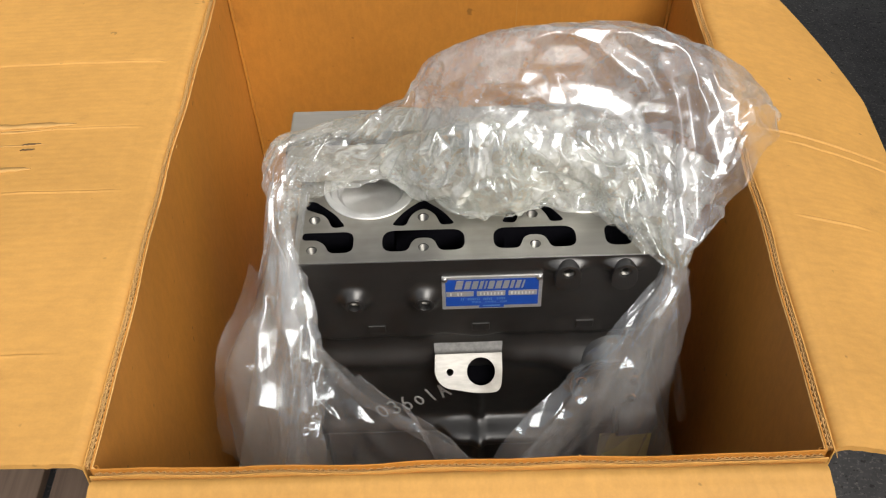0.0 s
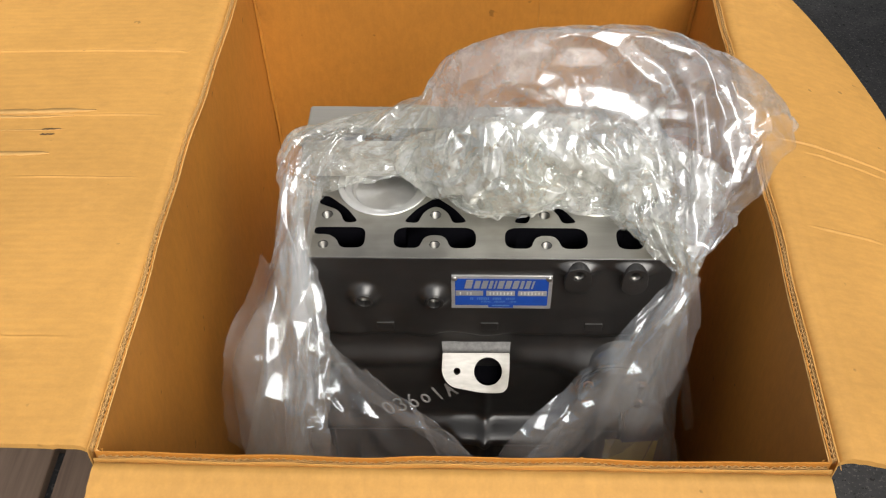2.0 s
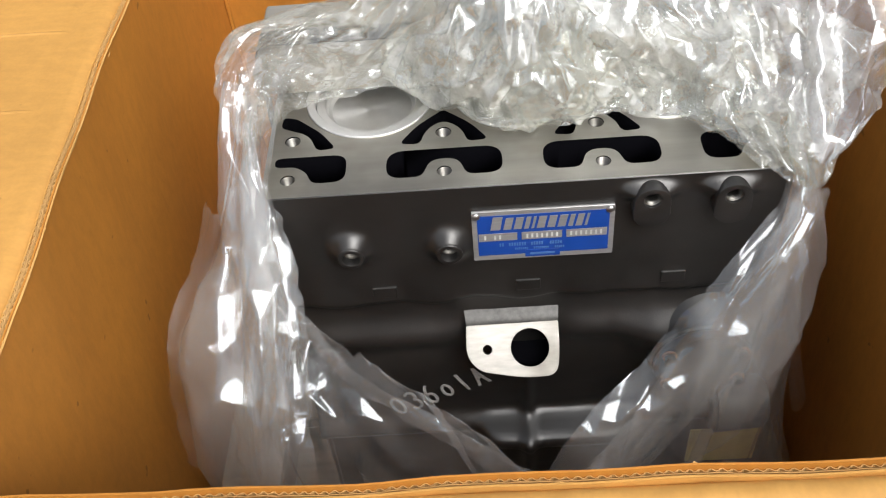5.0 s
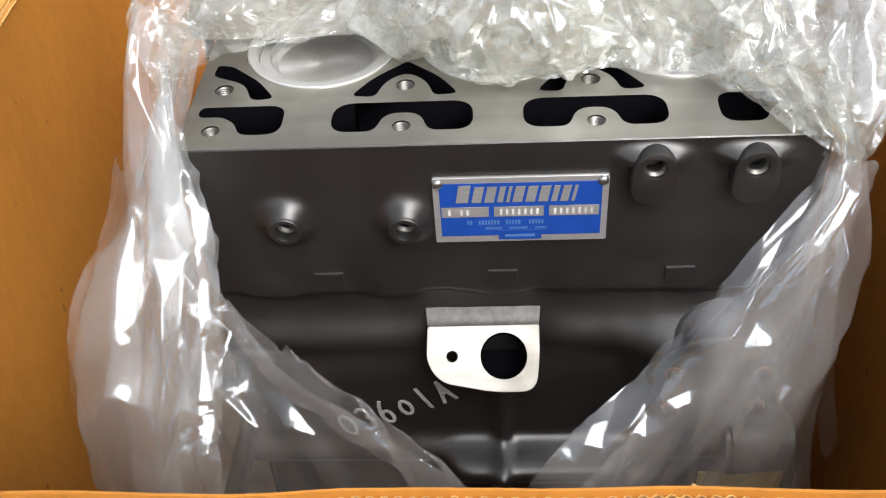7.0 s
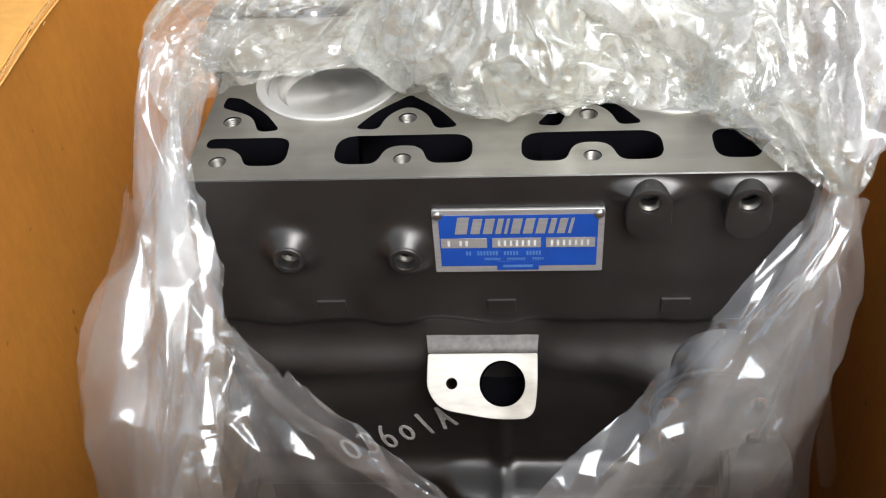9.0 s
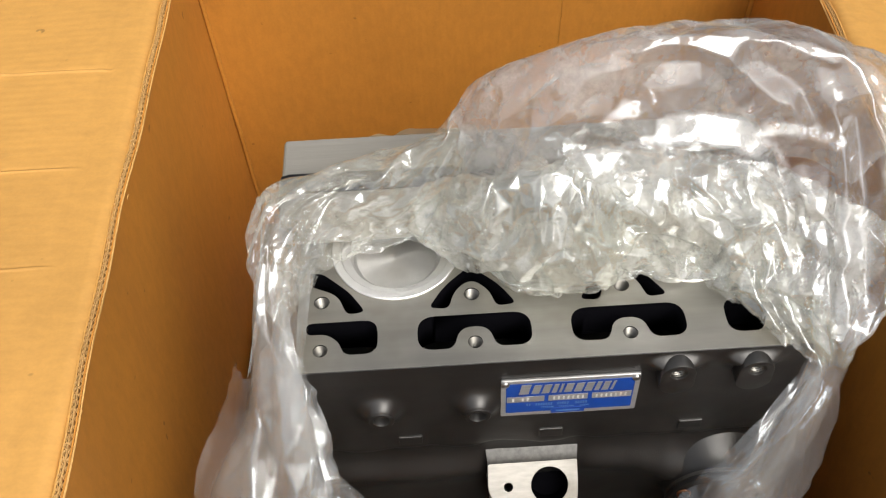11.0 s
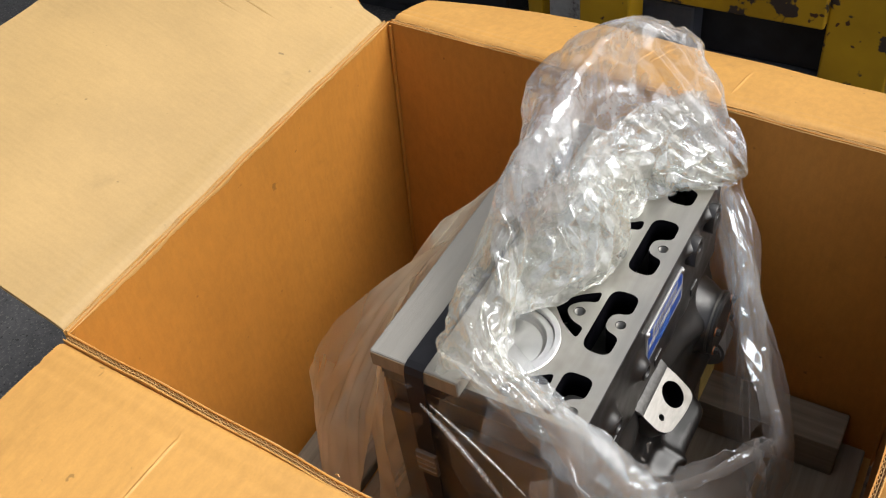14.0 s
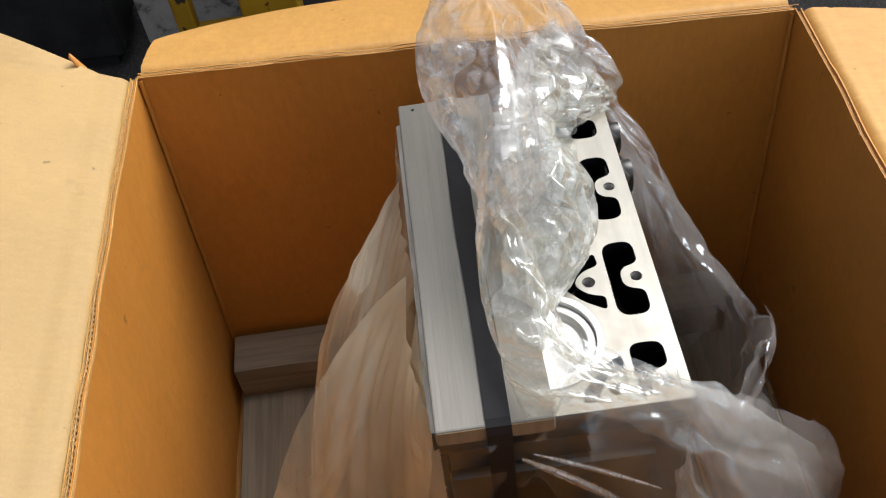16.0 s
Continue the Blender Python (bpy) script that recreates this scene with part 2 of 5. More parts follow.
M_WOOD_GREY_X = make_wood("weathered_wood_a", (0.34, 0.30, 0.235), (0.11, 0.092, 0.068), 0)
M_WOOD_GREY_Y = make_wood("weathered_wood_b", (0.36, 0.315, 0.245), (0.095, 0.080, 0.058), 1)
M_BOARD = make_wood("grey_plank", (0.262, 0.250, 0.226), (0.205, 0.195, 0.178), 0, 0.6)
M_BOARD_END = make_wood("cut_end_grain", (0.30, 0.215, 0.125), (0.14, 0.10, 0.06), 2)
M_PALLET = make_wood("old_pallet_wood", (0.21, 0.15, 0.11), (0.075, 0.05, 0.04), 1)


SHARDS = (((20, 35, 10), (1.0, 0.22, 0.45), 55.0, 0.50, 6.0), ((70, -25, 50), (0.20, 1.0, 0.6), 95.0, 0.45, 9.0), ((-40, 15, 80), (1.0, 0.22, 1.0), 190.0, 0.40, 14.0))


def make_film(name, haze, tint, crisp, rough=0.02, milkiness=(0.86, 0.87, 0.88), sheen=0.10, calm=0.12, size=1.0, cloud=(30.0, 6.0)):
    """Crinkled clear polythene: see-through, with a sharp sheen and a little milkiness."""
    m = bpy.data.materials.new(name)
    m.use_nodes = True
    nt = m.node_tree
    nt.nodes.remove(nt.nodes["Principled BSDF"])
    out = nt.nodes["Material Output"]
    v = coords(nt)
    geo = nt.nodes.new("ShaderNodeNewGeometry")
    normal = geo.outputs["Normal"]
    # calm windows between the creased places
    still = ramp(nt, noise_tex(nt, v, 15.0, 2.0, 0.5), [(0.46, (calm,) * 3), (0.60, (1.0,) * 3)])
    # creased shards: every cell of a warped, stretched pattern leans its own way
    for turn, stretch, cells, lean, warp_size in SHARDS:
        mp = node(nt, "ShaderNodeMapping")
        mp.inputs["Rotation"].default_value = [radians(a) for a in turn]
        nt.links.new(v, mp.inputs[0])
        mq = node(nt, "ShaderNodeMapping")
        mq.inputs["Scale"].default_value = stretch
        nt.links.new(mp.outputs[0], mq.inputs[0])
        wn = node(nt, "ShaderNodeTexNoise", Scale=warp_size, Detail=2.0)
        nt.links.new(v, wn.inputs["Vector"])
        add = nt.nodes.new("ShaderNodeVectorMath")
        add.operation = "MULTIPLY_ADD"
        nt.links.new(wn.outputs["Color"], add.inputs[0])
        add.inputs[1].default_value = (0.035, 0.035, 0.035)
        nt.links.new(mq.outputs[0], add.inputs[2])
        vo = node(nt, "ShaderNodeTexVoronoi", Scale=cells * size)
        nt.links.new(add.outputs[0], vo.inputs["Vector"])
        off = nt.nodes.new("ShaderNodeVectorMath")
        off.operation = "SUBTRACT"
        nt.links.new(vo.outputs["Color"], off.inputs[0])
        off.inputs[1].default_value = (0.5, 0.5, 0.5)
        tilt = nt.nodes.new("ShaderNodeVectorMath")
        tilt.operation = "MULTIPLY_ADD"
        nt.links.new(off.outputs[0], tilt.inputs[0])
        amt = nt.nodes.new("ShaderNodeMath")
        amt.operation = "MULTIPLY"
        nt.links.new(still, amt.inputs[0])
        amt.inputs[1].default_value = lean * crisp
        nt.links.new(amt.outputs[0], tilt.inputs[1])
        nt.links.new(normal, tilt.inputs[2])
        unit = nt.nodes.new("ShaderNodeVectorMath")
        unit.operation = "NORMALIZE"
        nt.links.new(tilt.outputs[0], unit.inputs[0])
        normal = unit.outputs[0]
    bp = node(nt, "ShaderNodeBump", Strength=0.025, Distance=0.0012)
    nt.links.new(noise_tex(nt, v, 160.0, 3.0, 0.6), bp.inputs["Height"])
    nt.links.new(normal, bp.inputs["Normal"])
    clear = node(nt, "ShaderNodeBsdfTransparent")
    clear.inputs[0].default_value = (*tint, 1)
    gloss = node(nt, "ShaderNodeBsdfGlossy", Roughness=rough)
    # gloss tinted bluish: the sky's colour put into the film's reflections
    gloss.inputs[0].default_value = (0.90, 0.95, 1.0, 1)
    nt.links.new(bp.outputs[0], gloss.inputs["Normal"])
    lw = node(nt, "ShaderNodeLayerWeight", Blend=0.5)
    nt.links.new(bp.outputs[0], lw.inputs["Normal"])
    pw = nt.nodes.new("ShaderNodeMath")
    pw.operation = "POWER"
    nt.links.new(lw.outputs["Facing"], pw.inputs[0])
    pw.inputs[1].default_value = 3.0
    fr = nt.nodes.new("ShaderNodeMath")
    fr.operation, fr.use_clamp = "MULTIPLY_ADD", True
    nt.links.new(pw.outputs[0], fr.inputs[0])
    fr.inputs[1].default_value, fr.inputs[2].default_value = 0.20, sheen
    milk = node(nt, "ShaderNodeBsdfTranslucent")
    milk.inputs[0].default_value = (*milkiness, 1)
    dif = node(nt, "ShaderNodeBsdfDiffuse")
    dif.inputs[0].default_value = (*milkiness, 1)
    milky = nt.nodes.new("ShaderNodeMixShader")
    milky.inputs[0].default_value = 0.5
    nt.links.new(dif.outputs[0], milky.inputs[1])
    nt.links.new(milk.outputs[0], milky.inputs[2])
    body = nt.nodes.new("ShaderNodeMixShader")
    hz = ramp(nt, noise_tex(nt, v, *cloud, 0.68), [(0.32, (haze * 0.3,) * 3), (0.70, (min(1.0, haze * (1.9 if cloud[0] > 20 else 1.3)),) * 3)])
    nt.links.new(hz, body.inputs[0])
    nt.links.new(clear.outputs[0], body.inputs[1])
    nt.links.new(milky.outputs[0], body.inputs[2])
    mx = nt.nodes.new("ShaderNodeMixShader")
    nt.links.new(fr.outputs[0], mx.inputs[0])
    nt.links.new(body.outputs[0], mx.inputs[1])
    nt.links.new(gloss.outputs[0], mx.inputs[2])
    nt.links.new(mx.outputs[0], out.inputs[0])
    return m


M_FILM = make_film("clear_polythene", 0.25, (0.98, 0.98, 0.975), 0.26, sheen=0.125, calm=0.30, size=1.5)
M_FILM_DRAPE = make_film("hanging_polythene", 0.21, (0.98, 0.98, 0.975), 0.28, sheen=0.09, size=1.6, cloud=(9.0, 2.0))
M_FILM_CRUSH = make_film("crushed_polythene", 0.20, (0.97, 0.97, 0.94), 0.40, milkiness=(0.90, 0.89, 0.82), sheen=0.14, calm=0.5, size=2.0)
M_FILM_WAD = make_film("wadded_polythene", 0.30, (0.96, 0.96, 0.93), 0.46, milkiness=(0.90, 0.89, 0.84), sheen=0.19, calm=0.5, size=2.0)
M_FILM_TAUT = make_film("taut_polythene", 0.06, (0.98, 0.98, 0.975), 0.10, sheen=0.06, size=1.2, cloud=(9.0, 2.0))
M_FILM_CALM = make_film("smooth_polythene", 0.64, (0.97, 0.965, 0.95), 0.05, 0.14, milkiness=(0.93, 0.88, 0.70), sheen=0.04, cloud=(7.0, 1.5))
M_FILM_MILK = make_film("slack_polythene", 0.22, (0.97, 0.97, 0.955), 0.36, sheen=0.095, size=1.5, cloud=(10.0, 3.0))


# ---- ground and surroundings ----
def make_floor():
    m, nt, b = material("stained_concrete", (0.06, 0.06, 0.062), 0.75)
    v = coords(nt)
    a = noise_tex(nt, v, 3.2, 7.0, 0.62)
    c = noise_tex(nt, v, 38.0, 6.0, 0.7)
    base = ramp(nt, a, [(0.3, (0.030, 0.030, 0.033)), (0.55, (0.078, 0.078, 0.081)), (0.8, (0.16, 0.16, 0.16))])
    base = mix_rgb(nt, 0.4, base, ramp(nt, c, [(0.35, (0.018, 0.018, 0.02)), (0.62, (0.07, 0.07, 0.07)), (0.75, (0.22, 0.215, 0.21))]))
    grit = ramp(nt, noise_tex(nt, v, 170.0, 3.0, 0.6), [(0.56, (0, 0, 0)), (0.68, (0.7, 0.7, 0.7))])
    base = mix_rgb(nt, grit, base, (0.20, 0.19, 0.175))
    pit = ramp(nt, noise_tex(nt, v, 120.0, 2.0, 0.5), [(0.63, (0, 0, 0)), (0.67, (0.9, 0.9, 0.9))])
    base = mix_rgb(nt, pit, base, (0.018, 0.017, 0.017))
    nt.links.new(base, b.inputs["Base Color"])
    bump(nt, b, c, 0.35, 0.004)
    return m


M_FLOOR = make_floor()


def make_yellow():
    m, nt, b = material("chipped_yellow_paint", (0.55, 0.36, 0.02), 0.5)
    v = coords(nt)
    chip = ramp(nt, noise_tex(nt, v, 13.0, 4.0, 0.6), [(0.575, (0, 0, 0)), (0.60, (1, 1, 1))])
    spot = ramp(nt, noise_tex(nt, v, 34.0, 2.0), [(0.655, (0, 0, 0)), (0.68, (1, 1, 1))])
    base = ramp(nt, noise_tex(nt, v, 6.0, 5.0), [(0.3, (0.36, 0.205, 0.006)), (0.7, (0.58, 0.345, 0.012))])
    base = mix_rgb(nt, spot, base, (0.065, 0.024, 0.014))
    base = mix_rgb(nt, chip, base, (0.045, 0.032, 0.026))
    nt.links.new(base, b.inputs["Base Color"])
    return m


def make_plaster():
    m, nt, b = material("flaking_whitewash", (0.6, 0.6, 0.58), 0.85)
    v = coords(nt)
    n = noise_tex(nt, v, 24.0, 6.0, 0.7)
    nt.links.new(ramp(nt, n, [(0.36, (0.22, 0.19, 0.18)), (0.46, (0.58, 0.56, 0.54)), (0.7, (0.72, 0.71, 0.69))]), b.inputs["Base Color"])
    bump(nt, b, n, 0.8, 0.01)
    return m


M_YELLOW, M_PLASTER = make_yellow(), make_plaster()
M_DARKSTEEL = make_plain("dark_machine_steel", (0.022, 0.023, 0.028), 0.5, 0.0, 0.5, 14)
M_GREYBLUE = make_plain("grey_blue_steel", (0.075, 0.085, 0.11), 0.55, 0.0, 0.4, 10)
M_ORANGE = make_plain("orange_primer", (0.45, 0.14, 0.03), 0.6, 0.0, 0.4, 30)

bm = bmesh.new()
bmesh.ops.create_grid(bm, x_segments=60, y_segments=60, size=40)
tagged(part("ground", bm, M_FLOOR), "dark stained oily concrete workshop floor", "floor", kind="structure")

# rough whitewashed wall beyond the machine frame
bm = bmesh.new()
box(bm, 1.28, 1.48, -6, 0.732, 0, 1.25)
tagged(part("wall_east", bm, M_PLASTER), "flaking whitewashed masonry wall behind the machine frame", "wall", kind="structure")


# unseen dark wall behind the box, added to darken the deck's sky reflections
bm = bmesh.new()
box(bm, -5.0, 1.15, 2.60, 2.80, 0, 4.6)
tagged(part("wall_north", bm, M_DARKSTEEL), "unseen dark wall added to darken reflections on the deck", "wall", kind="structure")


def steel_frame():
    f = thing("steel_stand", "chipped yellow painted steel stand bolted on the floor", "steel stand")
    for name, x0, x1, y0, y1, z0, z1 in (("post", 0.89, 0.96, 0.344, 0.442, 0.0, 1.1), ("post", 0.916, 0.95, 0.529, 0.561, 0.0, 1.1),
                                         ("foot_plate", 0.925, 0.945, 0.442, 0.529, 0.10, 0.268), ("cross_beam", 0.955, 1.02, 0.022, 0.350, 0.335, 0.470),
                                         ("post", 0.974, 1.05, -0.092, 0.022, 0.0, 1.1), ("post", 0.95, 1.00, -0.487, -0.421, 0.0, 1.1)):
        bm = bmesh.new()
        box(bm, x0, x1, y0, y1, z0, z1, 0.004, 2)
        part(name, bm, M_YELLOW, f)
    return f


steel_frame()


def machine_body():
    f = thing("machine", "dark oily steel machine behind the yellow frame", "machine")
    for name, x0, x1, y0, y1, z0, z1, mat in (("bed", 1.06, 1.26, -0.38, 0.34, 0.0, 0.17, M_GREYBLUE), ("housing", 1.075, 1.26, -0.39, 0.335, 0.17, 1.1, M_DARKSTEEL),
                                              ("bracket", 1.00, 1.06, 0.26, 0.376, 0.0, 0.305, M_GREYBLUE), ("cover", 1.03, 1.08, -0.286, -0.136, 0.358, 0.417, M_ORANGE),
                                              ("slide", 1.03, 1.075, -0.34, 0.10, 0.02, 0.06, M_DARKSTEEL)):
        bm = bmesh.new()
        box(bm, x0, x1, y0, y1, z0, z1, 0.006, 2)
        part(name, bm, mat, f)
    return f


machine_body()


def dark_cabinet():
    f = thing("steel_cabinet", "matt black steel cabinet standing on the floor", "cabinet")
    bm = bmesh.new()
    box(bm, 1.20, 1.70, 0.765, 2.4, 0.03, 1.5, 0.01)
    part("body", bm, M_DARKSTEEL, f)
    bm = bmesh.new()
    box(bm, 1.22, 1.68, 0.79, 2.37, 0.0, 0.03)
    part("plinth", bm, M_DARKSTEEL, f)
    for y0, y1 in ((1.19, 1.235), (1.30, 1.315), (1.40, 1.43)):
        bm = bmesh.new()
        box(bm, 1.190, 1.2005, y0, y1, 0.03, 1.5, 0.002)
        part("edge_strip", bm, M_GREYBLUE, f)
    return f


dark_cabinet()

# ---- pallet under the box ----
def pallet():
    f = thing("pallet", "old dark wooden pallet under the cardboard box", "pallet")
    for i in range(9):
        x = -0.642 + i * 0.1155
        bm = bmesh.new()
        box(bm, x, x + 0.100, -0.33, 0.66, 0.088, 0.108, 0.0025, 2)
        part("deck_board", bm, M_PALLET, f)
    for y in (-0.33, 0.13, 0.58):
        bm = bmesh.new()
        box(bm, -0.642, 0.38, y, y + 0.08, 0.0, 0.088, 0.003, 1)
        part("bearer", bm, M_PALLET, f)
    return f


pallet()

# ---- cardboard box ----
RIM = dict(fl=(-0.2678, -0.2336, 0.6000), fr=(0.3146, -0.2441, 0.6120), br=(0.3285, 0.4547, 0.6320), bl=(-0.2506, 0.4531, 0.6340))
FOOT = dict(fl=(-0.2800, -0.2500, 0.1120), fr=(0.3050, -0.2500, 0.1120), br=(0.3080, 0.4700, 0.1120), bl=(-0.2480, 0.4760, 0.1120))
BOARD = 0.0074  # thickness of the double-walled board
carton = thing("cardboard_box", "open kraft cardboard shipping box with its four flaps folded out", "box")


def wall_points(a, b, nu, nv, bulge, inward, seed):
    """Inner face of a wall from rim to foot: slightly bowed and wavy."""
    ra, rb, fa, fb = (np.array(v) for v in (RIM[a], RIM[b], FOOT[a], FOOT[b]))
    u, v = np.linspace(0, 1, nu)[:, None, None], np.linspace(0, 1, nv)[None, :, None]
    p = (ra * (1 - u) + rb * u) * (1 - v) + (fa * (1 - u) + fb * u) * v
    n = np.array(inward, float)
    wob = 0.0016 * np.sin(u * 9 + seed) * np.sin(v * 7 + seed * 2) + 0.0009 * np.sin(u * 31 + v * 5 + seed)
    return p + n * (-bulge * np.sin(np.pi * u) * np.sin(np.pi * np.clip(v * 0.9 + 0.1, 0, 1)) + wob * np.sin(np.pi * u))


def sheet_solid(co, off):
    """A closed thin sheet: the points and the same points moved by off."""
    me = grid_mesh("sheet", co)
    bm = bmesh.new()
    bm.from_mesh(me)
    bpy.data.meshes.remove(me)
    nu, nv = co.shape[:2]
    bm.verts.ensure_lookup_table()
    o = Vector(off)
    back = [bm.verts.new(v.co + o) for v in list(bm.verts)]
    bm.verts.ensure_lookup_table()
    k = nu * nv
    idx = lambda i, j: i * nv + j
    for i in range(nu - 1):
        for j in range(nv - 1):
            q = [idx(i, j), idx(i, j + 1), idx(i + 1, j + 1), idx(i + 1, j)]
            bm.faces.new([back[t] for t in q])
    ring = [idx(i, 0) for i in range(nu)] + [idx(nu - 1, j) for j in range(1, nv)] + [idx(i, nv - 1) for i in range(nu - 2, -1, -1)] + [idx(0, j) for j in range(nv - 2, 0, -1)]
    for s, e in zip(ring, ring[1:] + ring[:1]):
        bm.faces.new((bm.verts[s], bm.verts[e], back[e], back[s]))
    bmesh.ops.recalc_face_normals(bm, faces=bm.faces)
    return bm


WALLS = [("left", "fl", "bl", (1, 0, 0), 0.006, 0.6), ("back", "bl", "br", (0, -1, 0), 0.008, 1.7),
         ("right", "br", "fr", (-1, 0, 0), 0.006, 2.9), ("front", "fr", "fl", (0, 1, 0), 0.006, 4.1)]
for wname, a, b, inn, bulge, seed in WALLS:
    n = np.array(inn, float)
    co = wall_points(a, b, 41, 25, bulge, inn, seed)
    # inner liner, set a little below the worn top edge; the back one is pieced from two sheets
    edge = np.array([noise.noise(Vector((i * 0.55, seed * 7, 0.3))) for i in range(41)])
    co[:, 0, 2] += 0.0016 * edge
    if wname == "back":
        cutat = 27
        left_co, right_co = co[:cutat].copy(), co[cutat - 1:].copy()
        left_co[-1, :, 0] -= 0.0003
        right_co[0, :, 0] += 0.0003
        right_co[:, :, 1] += 0.0004
        right_co[:, 0, 2] -= 0.0006
        w = smooth(part("wall_panel", sheet_solid(left_co, -n * 0.0012), M_CARD_Z_BOUNCE, carton), 40)
        smooth(part("wall_panel", sheet_solid(right_co, -n * 0.0012), M_CARD_Z_BOUNCE, carton), 40)
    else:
        w = smooth(part("wall_panel", sheet_solid(co, -n * 0.0012), M_CARD_Z_BOUNCE, carton), 40)
    outer = co - n * BOARD
    outer[:, 0, 2] = co[:, 0, 2] - 0.001 + 0.0015 * np.roll(edge, 7)
    smooth(part("outer_liner", sheet_solid(outer, n * 0.0012), M_CARD_X, w), 40)
    # fluting between the liners, seen at the cut top edge
    ra, rb = co[0, 0], co[-1, 0]
    length = np.linalg.norm(rb - ra)
    k = int(length / 0.0011)
    t = np.linspace(0.004, 0.996, k)
    line = np.stack([np.interp(t, np.linspace(0, 1, 41), co[:, 0, i]) for i in range(3)], -1)
    drop = (-0.0036 if wname == "front" else -0.0014) + 0.0012 * np.array([noise.noise(Vector((q * 60, seed, 0))) for q in t])
    half = 0.5 * BOARD
    for centre, pitch in ((0.5 * half, 0.0056), (1.5 * half, 0.0049)):
        top = line - n * (centre + (0.5 * half - 0.0010) * np.sin(2 * np.pi * t * length / pitch + 1.2 * np.sin(t * 37)))[:, None]
        top[:, 2] += drop
        flute = np.stack([top, top - np.array([0, 0, 0.006])], 1)
        part("fluting", sheet_solid(flute, -n * 0.0006), M_FLUTE, w, "torn brown corrugated fluting")
    top = line - n * half
    top[:, 2] += drop + 0.0004
    part("middle_liner", sheet_solid(np.stack([top, top - np.array([0, 0, 0.006])], 1), -n * 0.0006), M_FLUTE, w)

# torn pale fibres along the worn rims
rnd = random.Random(17)
for wname, a, b, inn, bulge, seed in WALLS:
    n, ra, rb = Vector(inn), Vector(RIM[a]), Vector(RIM[b])
    along = (rb - ra).normalized()
    bm = bmesh.new()
    for _ in range(3 if wname == "front" else 10):
        u = rnd.random()
        ln, ht, off = rnd.uniform(0.003, 0.010), rnd.uniform(-0.0006, 0.0004), rnd.choice((0.0003, -BOARD * 0.9))
        p = ra.lerp(rb, u) + n * off + Vector((0, 0, -0.0012))
        q = [p, p + along * ln, p + along * (ln * rnd.uniform(0.3, 0.8)) + n * rnd.uniform(-0.0005, 0.0014) + Vector((0, 0, 0.0016 + ht))]
        vs = [bm.verts.new(c) for c in q] + [bm.verts.new(c - n * 0.0005) for c in q]
        for f in ((0, 1, 2), (5, 4, 3), (0, 3, 4, 1), (1, 4, 5, 2), (2, 5, 3, 0)):
            bm.faces.new([vs[k] for k in f])
    tagged(part("torn_edge", bm, M_CARD_TORN, carton), "pale torn paper fibres", kind="stuff")

# ragged pale strip where the inner liner has torn away below the rims
for (wname, a, b, inn, bulge, seed), wide in zip(WALLS[:3], (0.0022, 0.0052, 0.0026)):
    n = np.array(inn, float)
    co = wall_points(a, b, 321, 60, bulge, inn, seed)
    fall = (co[:, 1, 2] - co[:, 0, 2])[:, None]
    strip = np.zeros((321, 3, 3))
    for i in range(321):
        q = i / 320
        deep = wide * max(0.12, 0.62 + 0.8 * noise.noise(Vector((q * 9, seed, 1.0))) + 0.40 * noise.noise(Vector((q * 42, seed, 2.0))) + 0.22 * noise.noise(Vector((q * 130, seed, 4.0)))) * min(1, 12 * q, 12 * (1 - q))
        for j, d in enumerate((0.0008, 0.0008 + 0.5 * deep, 0.0008 + deep)):
            strip[i, j] = co[i, 0] + (co[i, 1] - co[i, 0]) * (d / -fall[i]) + n * (0.0012 if j == 1 else 0.0007)
    smooth(part("torn_liner", sheet_solid(strip, -n * 0.0006), M_CARD_TORN, carton, "ragged pale strip of torn liner"), 60)

# narrow creased corner folds of the inner sleeve
for a, sx, sy in (("bl", 1, -1), ("br", -1, -1), ("fr", -1, 1), ("fl", 1, 1)):
    top, foot = np.array(RIM[a]), np.array(FOOT[a])
    rowsz = np.linspace(0, 1, 30)
    co = np.zeros((30, 7, 3))
    for i, q in enumerate(rowsz):
        p = top * (1 - q) + foot * q
        p[2] -= 0.004
        wob = 0.0012 * noise.noise(Vector((q * 9, sx * 3.0, sy * 5.0)))
        for j in range(7):
            s = j / 6
            co[i, j] = p + np.array([sx * (0.0034 * (1 - s) + 0.0014), sy * (0.0034 * s + 0.0014), 0]) + np.array([sx, sy, 0]) * (0.6 * wob + 0.0010 * math.sin(math.pi * s))
    smooth(part("corner_fold", sheet_solid(co, (-sx * 0.0008, -sy * 0.0008, 0)), M_CARD_Z_BOUNCE, carton), 40)

bm = bmesh.new()
box(bm, -0.262, 0.308, -0.246, 0.474, 0.1085, 0.1155)
part("bottom_panel", bm, M_CARD_X, carton)


